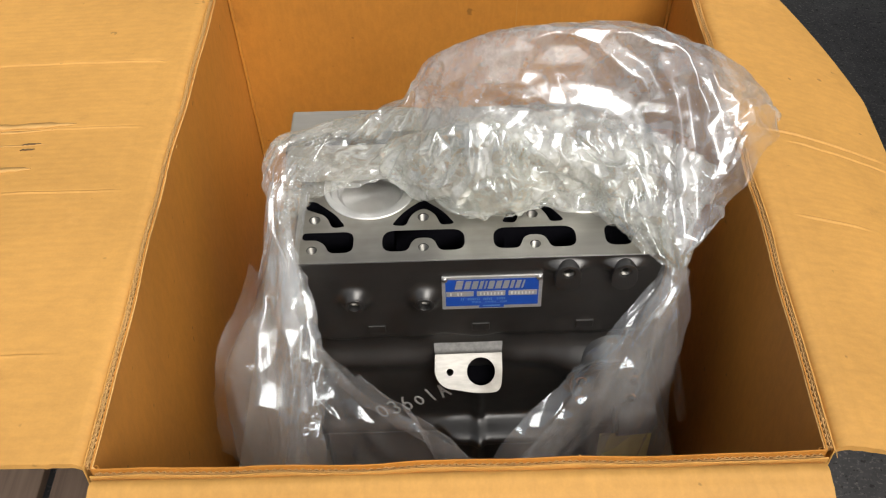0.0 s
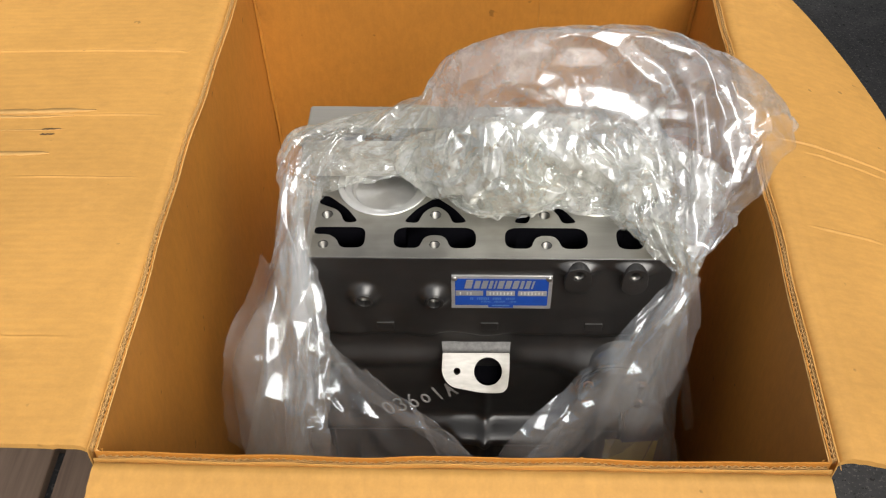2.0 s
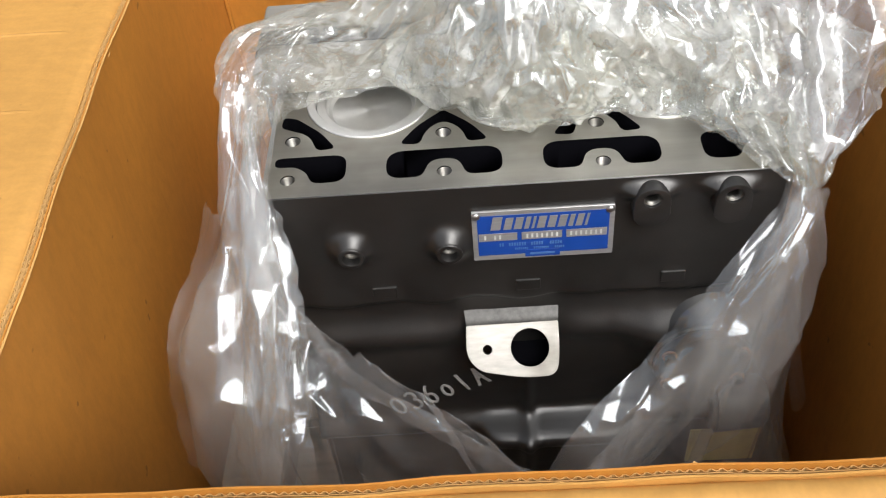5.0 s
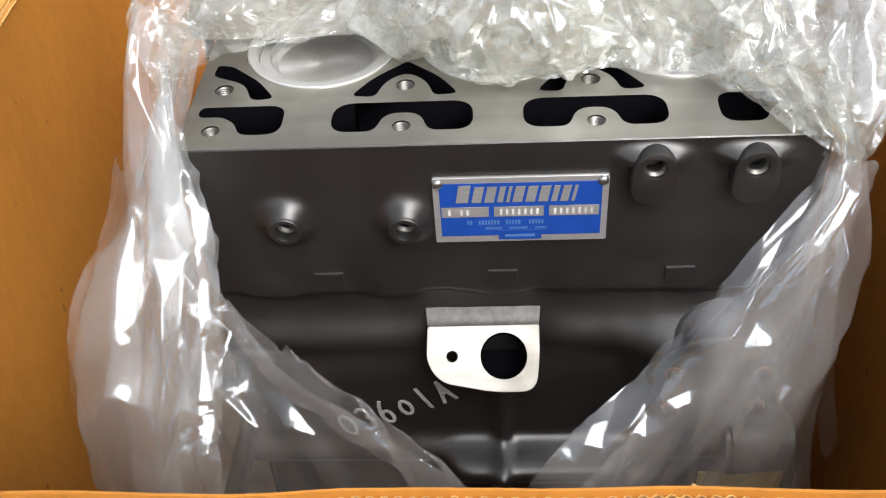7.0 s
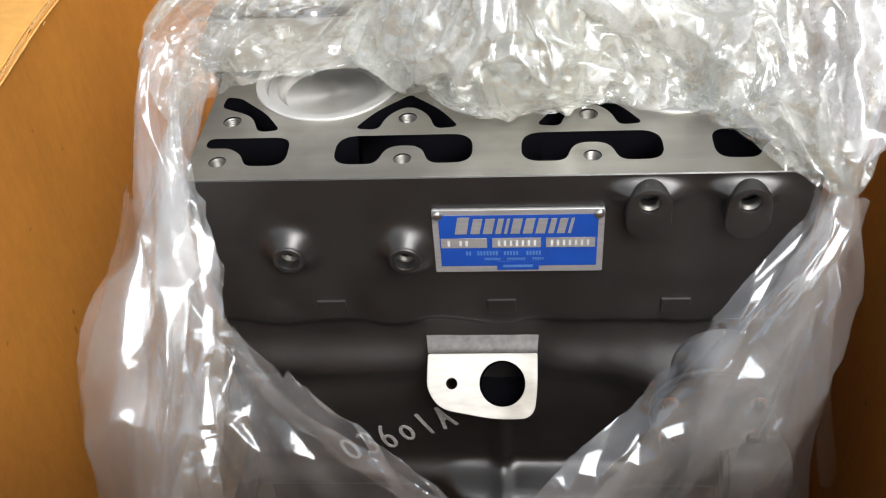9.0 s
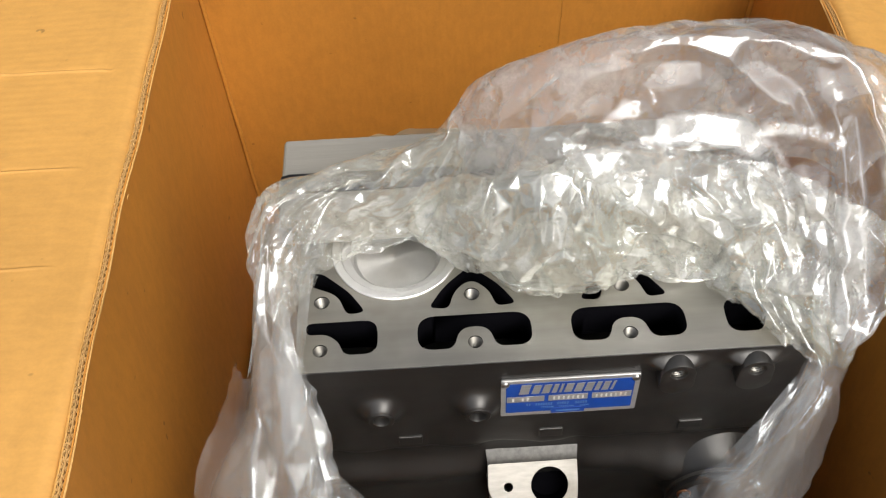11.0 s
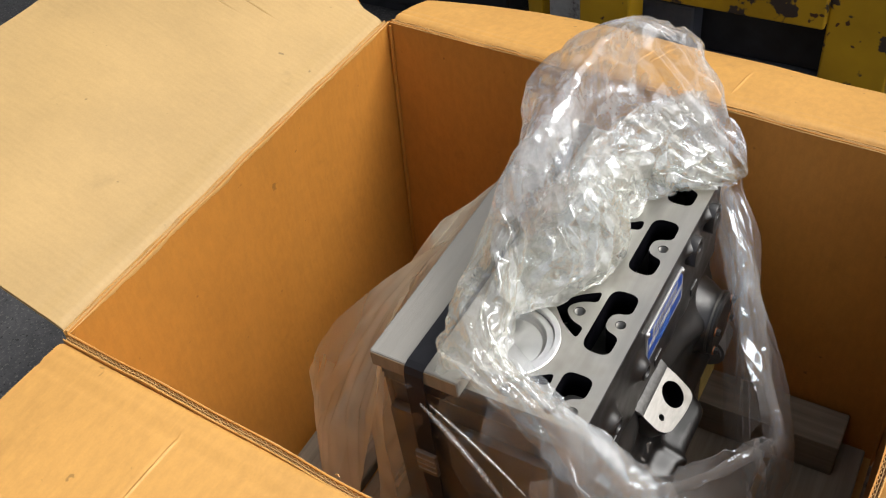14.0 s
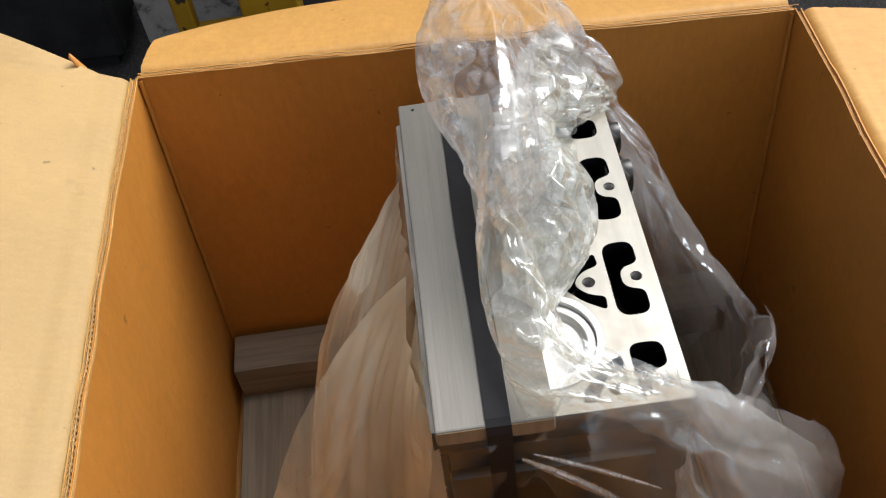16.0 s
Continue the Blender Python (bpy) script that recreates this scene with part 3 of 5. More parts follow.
def flap(name, a, b, out, angle, length, mat, cut=None, sag=0.0, scores=(), seed=0.0, wobble=0.002, press=1.0, beyond=0.0):
    """A flap folded outwards: rounds over the top edge, then runs out at its own angle.
    scores: (place along, height, from, to) of thin crushed lines across it; beyond: how far it grows past its last corner."""
    A, B = np.array(RIM[a]), np.array(RIM[b])
    o = np.array(out, float)
    along = (B - A) / np.linalg.norm(B - A)
    o = o - along * (o @ along)
    o /= np.linalg.norm(o)
    up = np.array([0, 0, 1.0])
    nv = 61
    U = np.linspace(0.004, 0.996, 97)
    for pos, *_ in scores:
        U = np.concatenate([U, pos + np.linspace(-0.006, 0.006, 13)])
    U = np.unique(np.round(U, 5))
    th = radians(angle)
    co = np.zeros((len(U), nv, 3))
    start = BOARD + 0.0006
    for i, u in enumerate(U):
        base = A + (B - A) * u + o * start
        L = length if cut is None else cut(u) * length
        s = np.concatenate([np.linspace(0, 0.016, 9)[:-1], np.linspace(0.016, L, nv - 8)])
        # the fold: starts upright, turns to the flap's angle over the first 16 mm
        ang = np.where(s < 0.016, radians(78) + (th - radians(78)) * (s / 0.016) ** 0.8, th - sag * (s - 0.016) / length)
        ds = np.diff(s, prepend=s[0])
        x, z = np.cumsum(np.cos(ang) * ds), np.cumsum(np.sin(ang) * ds)
        zoff = wobble * np.array([noise.noise(Vector((u * 5 + seed, q * 9, seed))) for q in s]) * np.clip(s / 0.05, 0, 1)
        for pos, height, s0, s1 in scores:
            stray = np.array([0.0016 * noise.noise(Vector((q * 45, pos * 31, seed))) for q in s])
            zoff = zoff + height * np.exp(-((u - pos + stray) / 0.0016) ** 2) * np.clip((s - s0) / 0.02, 0, 1) * np.clip((s1 - s) / 0.02, 0, 1)
            zoff = zoff - 0.5 * height * np.exp(-((u - pos + stray - 0.0034) / 0.0026) ** 2) * np.clip((s - s0) / 0.02, 0, 1) * np.clip((s1 - s) / 0.02, 0, 1)
        # pressed score lines beside the fold
        worn = 1 + 0.8 * noise.noise(Vector((u * 14, seed * 3, 0.7)))
        zoff = zoff - press * (0.0021 * worn * np.exp(-((s - 0.019) / 0.0018) ** 2) + 0.0014 * np.exp(-((s - 0.033) / 0.0022) ** 2) - 0.0010 * np.exp(-((s - 0.026) / 0.0035) ** 2))
        zoff = zoff + 0.0012 * noise.noise(Vector((u * 55, seed, 0.2))) * np.exp(-((s - 0.008) / 0.006) ** 2)
        co[i] = base + np.outer(x, o) + np.outer(z - 0.006 + zoff, up)
        if beyond and u > 0.90:   # the last strip grows past the corner and is bent up along a crease
            grow = (u - 0.90) / 0.096
            co[i] += np.outer(np.clip((s - 0.03) / 0.10, 0, 1) * grow * beyond, along)
            co[i] += np.outer(np.clip((s - 0.03) / 0.10, 0, 1) * (0.30 * beyond * np.clip((u - 0.958) / 0.038, 0, 1) - 0.0022 * np.exp(-((u - 0.956) / 0.004) ** 2)), up)
    return smooth(part("flap", sheet_solid(co, (0, 0, -0.0062)), mat, carton, name), 35)


left_flap = flap("flap lying level with crushed score lines across", "fl", "bl", (-1, 0, 0), -1, 0.31, M_CARD_X, seed=1.3, press=0.8,
                 scores=((0.16, 0.0006, 0.05, 0.30), (0.447, 0.0010, 0.035, 0.17), (0.585, 0.0011, 0.035, 0.31), (0.748, 0.0013, 0.025, 0.31)))
flap("pale flap raised and sunlit, its corner bent", "bl", "br", (0, 1, 0), 24, 0.33, M_CARD_PALE, seed=4.0, wobble=0.003, sag=0.12, press=0.8, beyond=0.030,
     scores=((0.83, -0.0012, 0.10, 0.19), (0.79, -0.0010, 0.14, 0.20)))
flap("drooping flap with a rounded crushed corner", "br", "fr", (1, 0, 0), -13, 0.19, M_CARD_X, seed=7.7, sag=0.25, wobble=0.004, press=0.3,
     scores=((0.455, 0.0011, 0.02, 0.19), (0.475, 0.0009, 0.05, 0.19), (0.63, 0.0008, 0.03, 0.12)),
     cut=lambda u: 0.42 + 0.58 * min(1, (u / 0.30)) ** 0.7 * min(1.0, 0.80 + 1.2 * (1 - u)))
flap("flap hanging outwards over the front of the box", "fr", "fl", (0, -1, 0), -10, 0.30, M_CARD_Y, seed=9.1, press=0.7)

# scraped place on the level flap: pale strips of torn liner and two dark gouges
rnd = random.Random(5)
M_GOUGE = make_plain("dirty_gouge", (0.10, 0.055, 0.022), 0.8)
top_of = np.array([v.co[:] for v in left_flap.data.vertices])
for x0, x1, y, wide, mat in ((-0.500, -0.372, 0.1790, 0.0060, M_CARD_TORN), (-0.520, -0.395, 0.1700, 0.0030, M_CARD_TORN), (-0.500, -0.405, 0.1120, 0.0050, M_CARD_TORN),
                             (-0.480, -0.398, 0.1480, 0.0016, M_CARD_TORN), (-0.425, -0.403, 0.1492, 0.0020, M_GOUGE), (-0.424, -0.408, 0.1412, 0.0018, M_GOUGE)):
    k = 14
    co = np.zeros((k, 2, 3))
    for i in range(k):
        q = i / (k - 1)
        x = x0 + (x1 - x0) * q
        z = top_of[np.argsort(np.hypot(top_of[:, 0] - x, top_of[:, 1] - y))[:8], 2].max() + 0.0004
        half = wide * (0.25 + math.sin(math.pi * q) ** 0.5) * rnd.uniform(0.35, 0.65)
        mid = y + 0.0012 * noise.noise(Vector((q * 7, y * 90, 2)))
        co[i, 0], co[i, 1] = (x, mid - half, z), (x, mid + half, z)
    part("scuff", sheet_solid(co, (0, 0, -0.0012)), mat, carton, "dark gouge in the board" if mat is M_GOUGE else "pale scraped strip of liner")


# torn tab standing up where two flaps meet
tab = np.array([[(0.322, 0.505, 0.632), (0.329, 0.508, 0.650), (0.327, 0.512, 0.668)], [(0.336, 0.500, 0.630), (0.337, 0.504, 0.648), (0.331, 0.511, 0.671)]])
part("torn_tab", sheet_solid(tab, (0.001, 0.0012, 0)), M_CARD_Z_BOUNCE, carton, "torn brown tab of board")

# ---- timber inside the box ----
def lumber(x0, x1, y0, y1, z0, z1, mat, label):
    bm = bmesh.new()
    box(bm, x0, x1, y0, y1, z0, z1, 0.003, 2)
    bmesh.ops.subdivide_edges(bm, edges=[e for e in bm.edges if e.calc_length() > 0.2], cuts=8)
    for v in bm.verts:
        v.co += Vector((noise.noise(v.co * 9), noise.noise(v.co * 9 + Vector((5, 0, 0))), noise.noise(v.co * 9 + Vector((0, 5, 0))))) * 0.0012
    return tagged(smooth(part("skid_beam", bm, mat), 40), label, "timber", group="timber skid")


lumber(0.240, 0.300, -0.205, 0.460, 0.138, 0.200, M_WOOD_GREY_Y, "weathered grey timber beam lying on the skid planks")
lumber(-0.250, -0.190, -0.215, 0.470, 0.138, 0.200, M_WOOD_GREY_Y, "weathered grey timber beam at the end of the skid")
for i in range(6):
    y0 = -0.236 + i * 0.118
    bm = bmesh.new()
    box(bm, -0.250, 0.300, y0, y0 + 0.108, 0.1165, 0.138, 0.002, 1)
    tagged(part("skid_plank", bm, M_WOOD_GREY_X), "weathered grey plank on the bottom of the box", "plank", group="skid planks")
for x0, y0 in ((-0.06, 0.0), (0.12, 0.0)):
    bm = bmesh.new()
    box(bm, x0, x0 + 0.06, y0, y0 + 0.17, 0.1385, 0.200, 0.003, 1)
    tagged(part("support_block", bm, M_WOOD_GREY_Y), "short timber block carrying the engine", "timber", group="timber skid")


# ---- engine block ----
BX0, BX1 = -0.125, 0.232   # ends of the block
FACE = -0.0185             # front face
TOP = 0.600                # deck
block = thing("engine_block", "new black-painted engine block with a milled grey deck", "engine block")

# relief of the cast front face: flat top panel, wavy step, gallery bulge, crankcase, sump ledge
nx, nz = 300, 330
X = np.linspace(BX0, BX1, nx)[:, None] * np.ones((1, nz))
Z = np.concatenate([np.linspace(0.5990, 0.5300, 130, endpoint=False), np.linspace(0.5300, 0.215, nz - 130)])[None, :] * np.ones((nx, 1))
step_z = 0.4855 + 0.0028 * np.sin(X * 95) * np.exp(-((X + 0.02) / 0.12) ** 2)
sig = lambda t: 1 / (1 + np.exp(-np.clip(t, -40, 40)))
rel = np.zeros_like(X)
rel += 0.0045 * sig((step_z - Z) / 0.0011)
pads = sum(np.exp(-np.abs((X - c) / w) ** 4) for c, w in ((-0.092, 0.014), (-0.052, 0.012), (-0.010, 0.013), (0.055, 0.013), (0.095, 0.012), (0.138, 0.012), (0.165, 0.012)))
rel -= 0.0016 * pads * np.exp(-((Z - 0.492) / 0.012) ** 2)
side = sig((-0.004 - X) / 0.006) + sig((X - 0.082) / 0.006) * sig((0.20 - X) / 0.01)
rel -= 0.0085 * np.exp(-((Z - 0.449) / 0.0135) ** 2) * (0.40 + 0.66 * side)
rel -= 0.010 * sig((0.432 - Z) / 0.012)
rel -= 0.020 * sig((0.349 - Z) / 0.0016) * sig((X - 0.015) / 0.004) * sig((0.135 - X) / 0.004)
rel -= 0.012 * sig((0.349 - Z) / 0.003)
rel += 0.022 * sig((0.328 - Z) / 0.003)
rel -= 0.006 * np.exp(-((X - 0.052) / 0.006) ** 2) * sig((0.41 - Z) / 0.01)
rel -= 0.014 * np.exp(-(((X - 0.168) / 0.036) ** 2 + ((Z - 0.438) / 0.034) ** 2) ** 1.5)
ease = lambda q: np.clip(q, 0, 1) ** 2 * (3 - 2 * np.clip(q, 0, 1))
for bx, bz in ((-0.0700, 0.5490), (-0.0008, 0.5476)):
    away = np.hypot(X - bx, Z - bz)
    rel -= 0.0098 * sig((Z - 0.50) / 0.0025) * np.exp(-(np.maximum(away - 0.0080, 0) / 0.0060) ** 1.6)
for bx, bz in ((0.1381, 0.5840), (0.1921, 0.5836)):   # horns flaring into the edge of the deck
    away = np.hypot((X - bx) / 1.15, Z - bz)
    rel -= 0.0098 * sig((Z - 0.5835) / 0.0030) * ease((0.5990 - Z) / 0.0105) * np.exp(-(np.maximum(away - 0.0082, 0) / 0.0085) ** 1.7)
for bx, bz in ((-0.0700, 0.5480), (-0.0008, 0.5466), (0.1381, 0.5866), (0.1921, 0.5862)):   # mouths of the tapped holes
    rel = np.where(np.hypot(X - bx, Z - bz) < 0.0070, 0.0120, rel)
rel -= 0.0004 * np.array([[noise.noise(Vector((X[i, j] * 60, Z[i, j] * 60, 3))) for j in range(nz)] for i in range(nx)])
front = np.stack([X, FACE - 0.0003 + rel, Z], -1)
LEANS = []   # parts of the front face, which leans out towards the foot
LEANS.append(smooth(part("front_face", sheet_solid(front, (0, 0.003, 0)), M_CAST, block), 60))

bm = bmesh.new()
box(bm, BX0 + 0.0035, BX1 - 0.0035, 0.004, 0.186, 0.215, 0.520, 0.003)
box(bm, BX0 + 0.0005, BX1 - 0.0005, 0.180, 0.187, 0.50, 0.5655, 0.001)
box(bm, BX0 - 0.012, BX0 + 0.0005, 0.010, 0.180, 0.22, 0.54, 0.005)
box(bm, BX1 - 0.0005, BX1 + 0.012, -0.005, 0.180, 0.22, 0.50, 0.005)
smooth(part("crankcase", bm, M_CAST, block), 30)
for x0, x1 in ((BX0, BX0 + 0.003), (BX1 - 0.003, BX1)):
    bm = bmesh.new()
    box(bm, x0, x1, -0.0155, 0.179, 0.216, 0.566)
    LEANS.append(part("end_cheek", bm, M_CAST, block))

# deck plate with its water ports, bolt holes and bores
PITCH = 0.108
BORES = [(-0.054 + i * PITCH, 0.0865) for i in range(3)]


def port(x0):
    pts = [(x0 + 0.0152, -0.0055), (x0 + 0.040, -0.0055), (x0 + 0.040, 0.0225), (x0 - 0.040, 0.0225), (x0 - 0.040, -0.0055), (x0 - 0.0152, -0.0055), (x0 - 0.0098, 0.0118), (x0 + 0.0098, 0.0118)]
    return rounded(pts, [0.006, 0.011, 0.013, 0.013, 0.011, 0.006, 0.0085, 0.0085], 8)


def half_port(x0, s):
    pts = [(x0 + s * 0.0400, -0.0055), (x0 + s * 0.0400, 0.0225), (x0 - s * 0.0105, 0.0225), (x0 - s * 0.0105, 0.0125), (x0 + s * 0.004, 0.0125), (x0 + s * 0.0125, 0.006), (x0 + s * 0.0165, -0.0055)]
    return rounded(pts, [0.010, 0.010, 0.005, 0.005, 0.004, 0.005, 0.006])


def chevron(x0):
    pts = [(x0 - 0.0315, 0.0300), (x0 - 0.0200, 0.0480), (x0, 0.0660), (x0 + 0.0200, 0.0480), (x0 + 0.0315, 0.0300), (x0 + 0.0170, 0.0285), (x0 + 0.0125, 0.0440), (x0, 0.0540), (x0 - 0.0125, 0.0440), (x0 - 0.0170, 0.0285)]
    return rounded(pts, [0.005, 0.008, 0.003, 0.008, 0.005, 0.005, 0.009, 0.012, 0.009, 0.005])


def half_chevron(x0, s):
    pts = [(x0 + s * 0.0005, 0.0660), (x0 + s * 0.0200, 0.0480), (x0 + s * 0.0315, 0.0300), (x0 + s * 0.0180, 0.0285), (x0 + s * 0.0115, 0.0460), (x0 - s * 0.010, 0.0560), (x0 - s * 0.009, 0.068)]
    return rounded(pts, [0.003, 0.007, 0.005, 0.005, 0.008, 0.004, 0.003])


holes = [circle(x, y, 0.0478, 64) for x, y in BORES]
holes += [port(0.0), port(PITCH), half_port(-PITCH, 1), half_port(2 * PITCH, -1)]
holes += [chevron(0.0), chevron(PITCH), half_chevron(-PITCH, 1), half_chevron(2 * PITCH, -1)]
for i in range(4):
    x = -PITCH + i * PITCH
    holes += [circle(x, -0.001, 0.0052, 20), circle(x, 0.0402, 0.0056, 20)]
    if 0 < i < 3:
        holes += [circle(x, 0.132, 0.0056, 20), circle(x, 0.172, 0.0052, 20)]
outline = rounded([(BX0, FACE), (BX1, FACE), (BX1, 0.19), (BX0, 0.19)], 0.004)
me = slab(outline, holes, 0.5665, TOP)
deck = part_me("deck", me, [M_DECK, M_BORE_SHADE, M_CAST], block, "milled grey iron deck with water ports blackened for their shade")
# walls of the ports, bores and bolt holes are blackened as shade
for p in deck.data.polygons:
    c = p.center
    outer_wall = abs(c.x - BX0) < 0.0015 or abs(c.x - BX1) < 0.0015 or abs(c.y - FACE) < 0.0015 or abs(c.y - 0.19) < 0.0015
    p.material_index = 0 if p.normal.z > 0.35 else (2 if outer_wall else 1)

for i in range(4):
    x = -PITCH + i * PITCH
    for y in (-0.001, 0.0402):
        r = 0.0050 if y < 0.01 else 0.0054
        prof = [(r, TOP - 0.0006)]
        for k in range(9):
            h = TOP - 0.001 - k * 0.0014
            prof += [(r, h), (r - 0.0008, h - 0.0007)]
        bm = bmesh.new()
        lathe(bm, prof + [(r - 0.0008, TOP - 0.024)], Matrix.Translation((x, y, 0)), 20)
        smooth(part("threaded_hole", bm, M_THREAD, block, "bright threaded bolt hole"), 30)

for x, y in BORES:
    bm = bmesh.new()
    lathe(bm, [(0.0476, TOP - 0.004), (0.0476, TOP + 0.0008), (0.0470, TOP + 0.0012), (0.0418, TOP + 0.0012), (0.0413, TOP + 0.0006), (0.0411, TOP - 0.05)], Matrix(), 72)
    smooth(part("cylinder_liner", bm, M_PISTON, block, "bright turned liner rim"), 30).location = (x, y, 0)
    bm = bmesh.new()
    lathe(bm, [(0.0408, TOP - 0.05), (0.0408, TOP - 0.0042), (0.0402, TOP - 0.0036), (0.0345, TOP - 0.0036), (0.0335, TOP - 0.0046), (0.0325, TOP - 0.0085), (0.030, TOP - 0.0105), (0.0, TOP - 0.0115)], Matrix(), 72)
    smooth(part("piston", bm, M_PISTON, block, "turned aluminium piston crown with a shallow bowl"), 30).location = (x, y, 0)

# tapped bosses on the front face
FRONT = Matrix.Rotation(radians(90), 4, "X")
for bx, bz in ((-0.0700, 0.5480), (-0.0008, 0.5466)):
    bm = bmesh.new()
    lathe(bm, [(0.0100, -0.002), (0.0098, 0.0070), (0.0095, 0.0104), (0.0088, 0.0110), (0.0064, 0.0110), (0.0060, 0.0102), (0.0056, -0.006), (0, -0.006)], Matrix.Translation((bx, FACE, bz)) @ FRONT, 36)
    LEANS.append(smooth(part("tapped_boss", bm, M_CAST, block), 40))
    bm = bmesh.new()
    lathe(bm, [(0.0063, 0.0085), (0.0061, 0.0040), (0.0050, 0.0035), (0.0057, 0.0028), (0.0050, 0.0020), (0.0057, 0.0012), (0.0050, 0.0004), (0.0052, -0.0010)], Matrix.Translation((bx, FACE - 0.0005, bz)) @ FRONT, 24)
    LEANS.append(smooth(part("thread", bm, M_THREAD, block, "bare iron thread inside the boss"), 40))
for bx, bz in ((0.1381, 0.5866), (0.1921, 0.5862)):
    me = slab(circle(0, -0.0020, 0.0122, 18, 0, 180) + circle(0, -0.0125, 0.0126, 18, 180, 360), [circle(0, 0.0, 0.0060, 24)], 0.0, 0.0118, 0.0009)
    me.transform(Matrix.Translation((bx, FACE + 0.001, bz)) @ FRONT)
    LEANS.append(smooth(part_me("oval_boss", me, [M_CAST], block), 40))
    bm = bmesh.new()
    lathe(bm, [(0.0060, 0.0086), (0.0052, 0.0080), (0.0058, 0.0072), (0.0052, 0.0064), (0.0058, 0.0056), (0.0052, 0.0048), (0.0052, 0.0010)], Matrix.Translation((bx, FACE, bz)) @ FRONT, 24)
    LEANS.append(smooth(part("thread", bm, M_THREAD, block, "bare iron thread inside the boss"), 40))
for tx in (-0.0515, 0.0547, 0.1606):
    bm = bmesh.new()
    box(bm, tx - 0.0090, tx + 0.0090, FACE - 0.0022, FACE + 0.002, 0.4955, 0.5062, 0.0008)
    LEANS.append(part("casting_pad", bm, M_CAST, block))

# machined lifting lug with its bore, its face tipped up
LUG = Matrix.Translation((0.0542, -0.0405, 0.4500)) @ Matrix.Rotation(radians(90 - 50), 4, "X")
lug_outline = rounded([(-0.0480, 0.0192), (0.0228, 0.0196), (0.0226, -0.0030), (0.0200, -0.0225), (-0.0060, -0.0228), (-0.0400, -0.0165), (-0.0490, -0.0040)],
                      [0.002, 0.002, 0.012, 0.018, 0.010, 0.010, 0.010], 8)
me = slab(lug_outline, [circle(0.0, 0.0, 0.0144, 48), circle(-0.0325, 0.0, 0.0034, 20)], -0.024, 0.0, 0.0006)
me.transform(LUG)
lug = part_me("mounting_lug", me, [M_LUG, M_CAST, M_BORE_SHADE], block, "bright milled lug with a bored hole")
axis = (LUG.to_3x3() @ Vector((0, 0, 1))).normalized()
for p in lug.data.polygons:
    r = (LUG.inverted() @ p.center)
    p.material_index = 0 if p.normal.dot(axis) > 0.5 else (2 if r.xy.length < 0.0155 else 1)
# bottom of the lug's bore, black in place of shade
bm = bmesh.new()
lathe(bm, [(0.0146, -0.0030), (0.0142, -0.0060), (0.0141, -0.0230), (0.0, -0.0230)], LUG, 40)
part("bore_bottom", bm, M_BORE_SHADE, block, "bottom of the bore, coloured black for the shade in it")
bm = bmesh.new()
c0, c1 = LUG @ Vector((-0.0478, 0.0188, -0.0004)), LUG @ Vector((0.0226, 0.0192, -0.0004))
web = []
for u in np.linspace(0, 1, 13):
    p = c0.lerp(c1, u)
    flare = 0.0012 * (max(0, abs(u - 0.5) - 0.36) / 0.14) ** 2 * (1 if u > 0.5 else -1)
    web.append([p + Vector((flare * k * k, 0.0100 * k ** 1.5, 0.0086 * k)) for k in np.linspace(0, 1, 7)] + [p + Vector((flare, 0.022, 0.004))])
rows_w = [[bm.verts.new(q) for q in r] for r in web]
for a, b in zip(rows_w, rows_w[1:]):
    for k in range(7):
        bm.faces.new((a[k], b[k], b[k + 1], a[k + 1]))
for r in (rows_w[0], rows_w[-1]):
    bm.faces.new(r)
bmesh.ops.recalc_face_normals(bm, faces=bm.faces)
smooth(part("lug_web", bm, M_LUGTOP, block), 40)

# pump cover with gasket and copper-washered bolts
cover = Matrix.Translation((0.186, -0.036, 0.428)) @ Matrix.Rotation(radians(90), 4, "X")
bm = bmesh.new()
lathe(bm, [(0.050, -0.022), (0.042, -0.006), (0.0375, 0.002), (0.0375, 0.006), (0.0, 0.006)], cover, 48)
smooth(part("pump_housing", bm, M_CAST, block), 35)
bm = bmesh.new()
lathe(bm, [(0.0385, 0.0062), (0.0385, 0.0090), (0.0, 0.0090)], cover, 48)
smooth(part("gasket", bm, M_THREAD, block, "bright edge of the gasket"), 35)
bm = bmesh.new()
lathe(bm, [(0.0372, 0.0092), (0.0372, 0.0125), (0.034, 0.0150), (0.0, 0.0165)], cover, 48)
smooth(part("pump_cover", bm, M_CAST, block), 35)
for a in (150, 215, 30, 330):
    m = cover @ Matrix.Translation((0.0315 * math.cos(radians(a)), 0.0315 * math.sin(radians(a)), 0.0148))
    bm = bmesh.new()
    lathe(bm, [(0.0056, 0), (0.0056, 0.0014), (0, 0.0014)], m, 20)
    part("washer", bm, M_COPPER, block, "copper washer")
    bm = bmesh.new()
    lathe(bm, [(0.0042, 0.0014), (0.0042, 0.0050), (0.0036, 0.0058), (0, 0.0058)], m, 6)
    part("bolt_head", bm, M_RUBBER, block)

# starter nose, crank nose and sump at the ends
M_GREYCAST = make_plain("bare_grey_casting", (0.16, 0.155, 0.15), 0.5, 0.3, 0.25, 50)
bm = bmesh.new()
rod(bm, (0.203, -0.030, 0.347), (0.250, -0.030, 0.347), 0.025, 0.022, 32)
bmesh.ops.bevel(bm, geom=[e for e in bm.edges if len(e.link_faces) == 2 and e.calc_face_angle(0) > 1], offset=0.004, segments=2, affect="EDGES")
smooth(part("starter_nose", bm, M_GREYCAST, block, "bare grey cast housing"), 35)
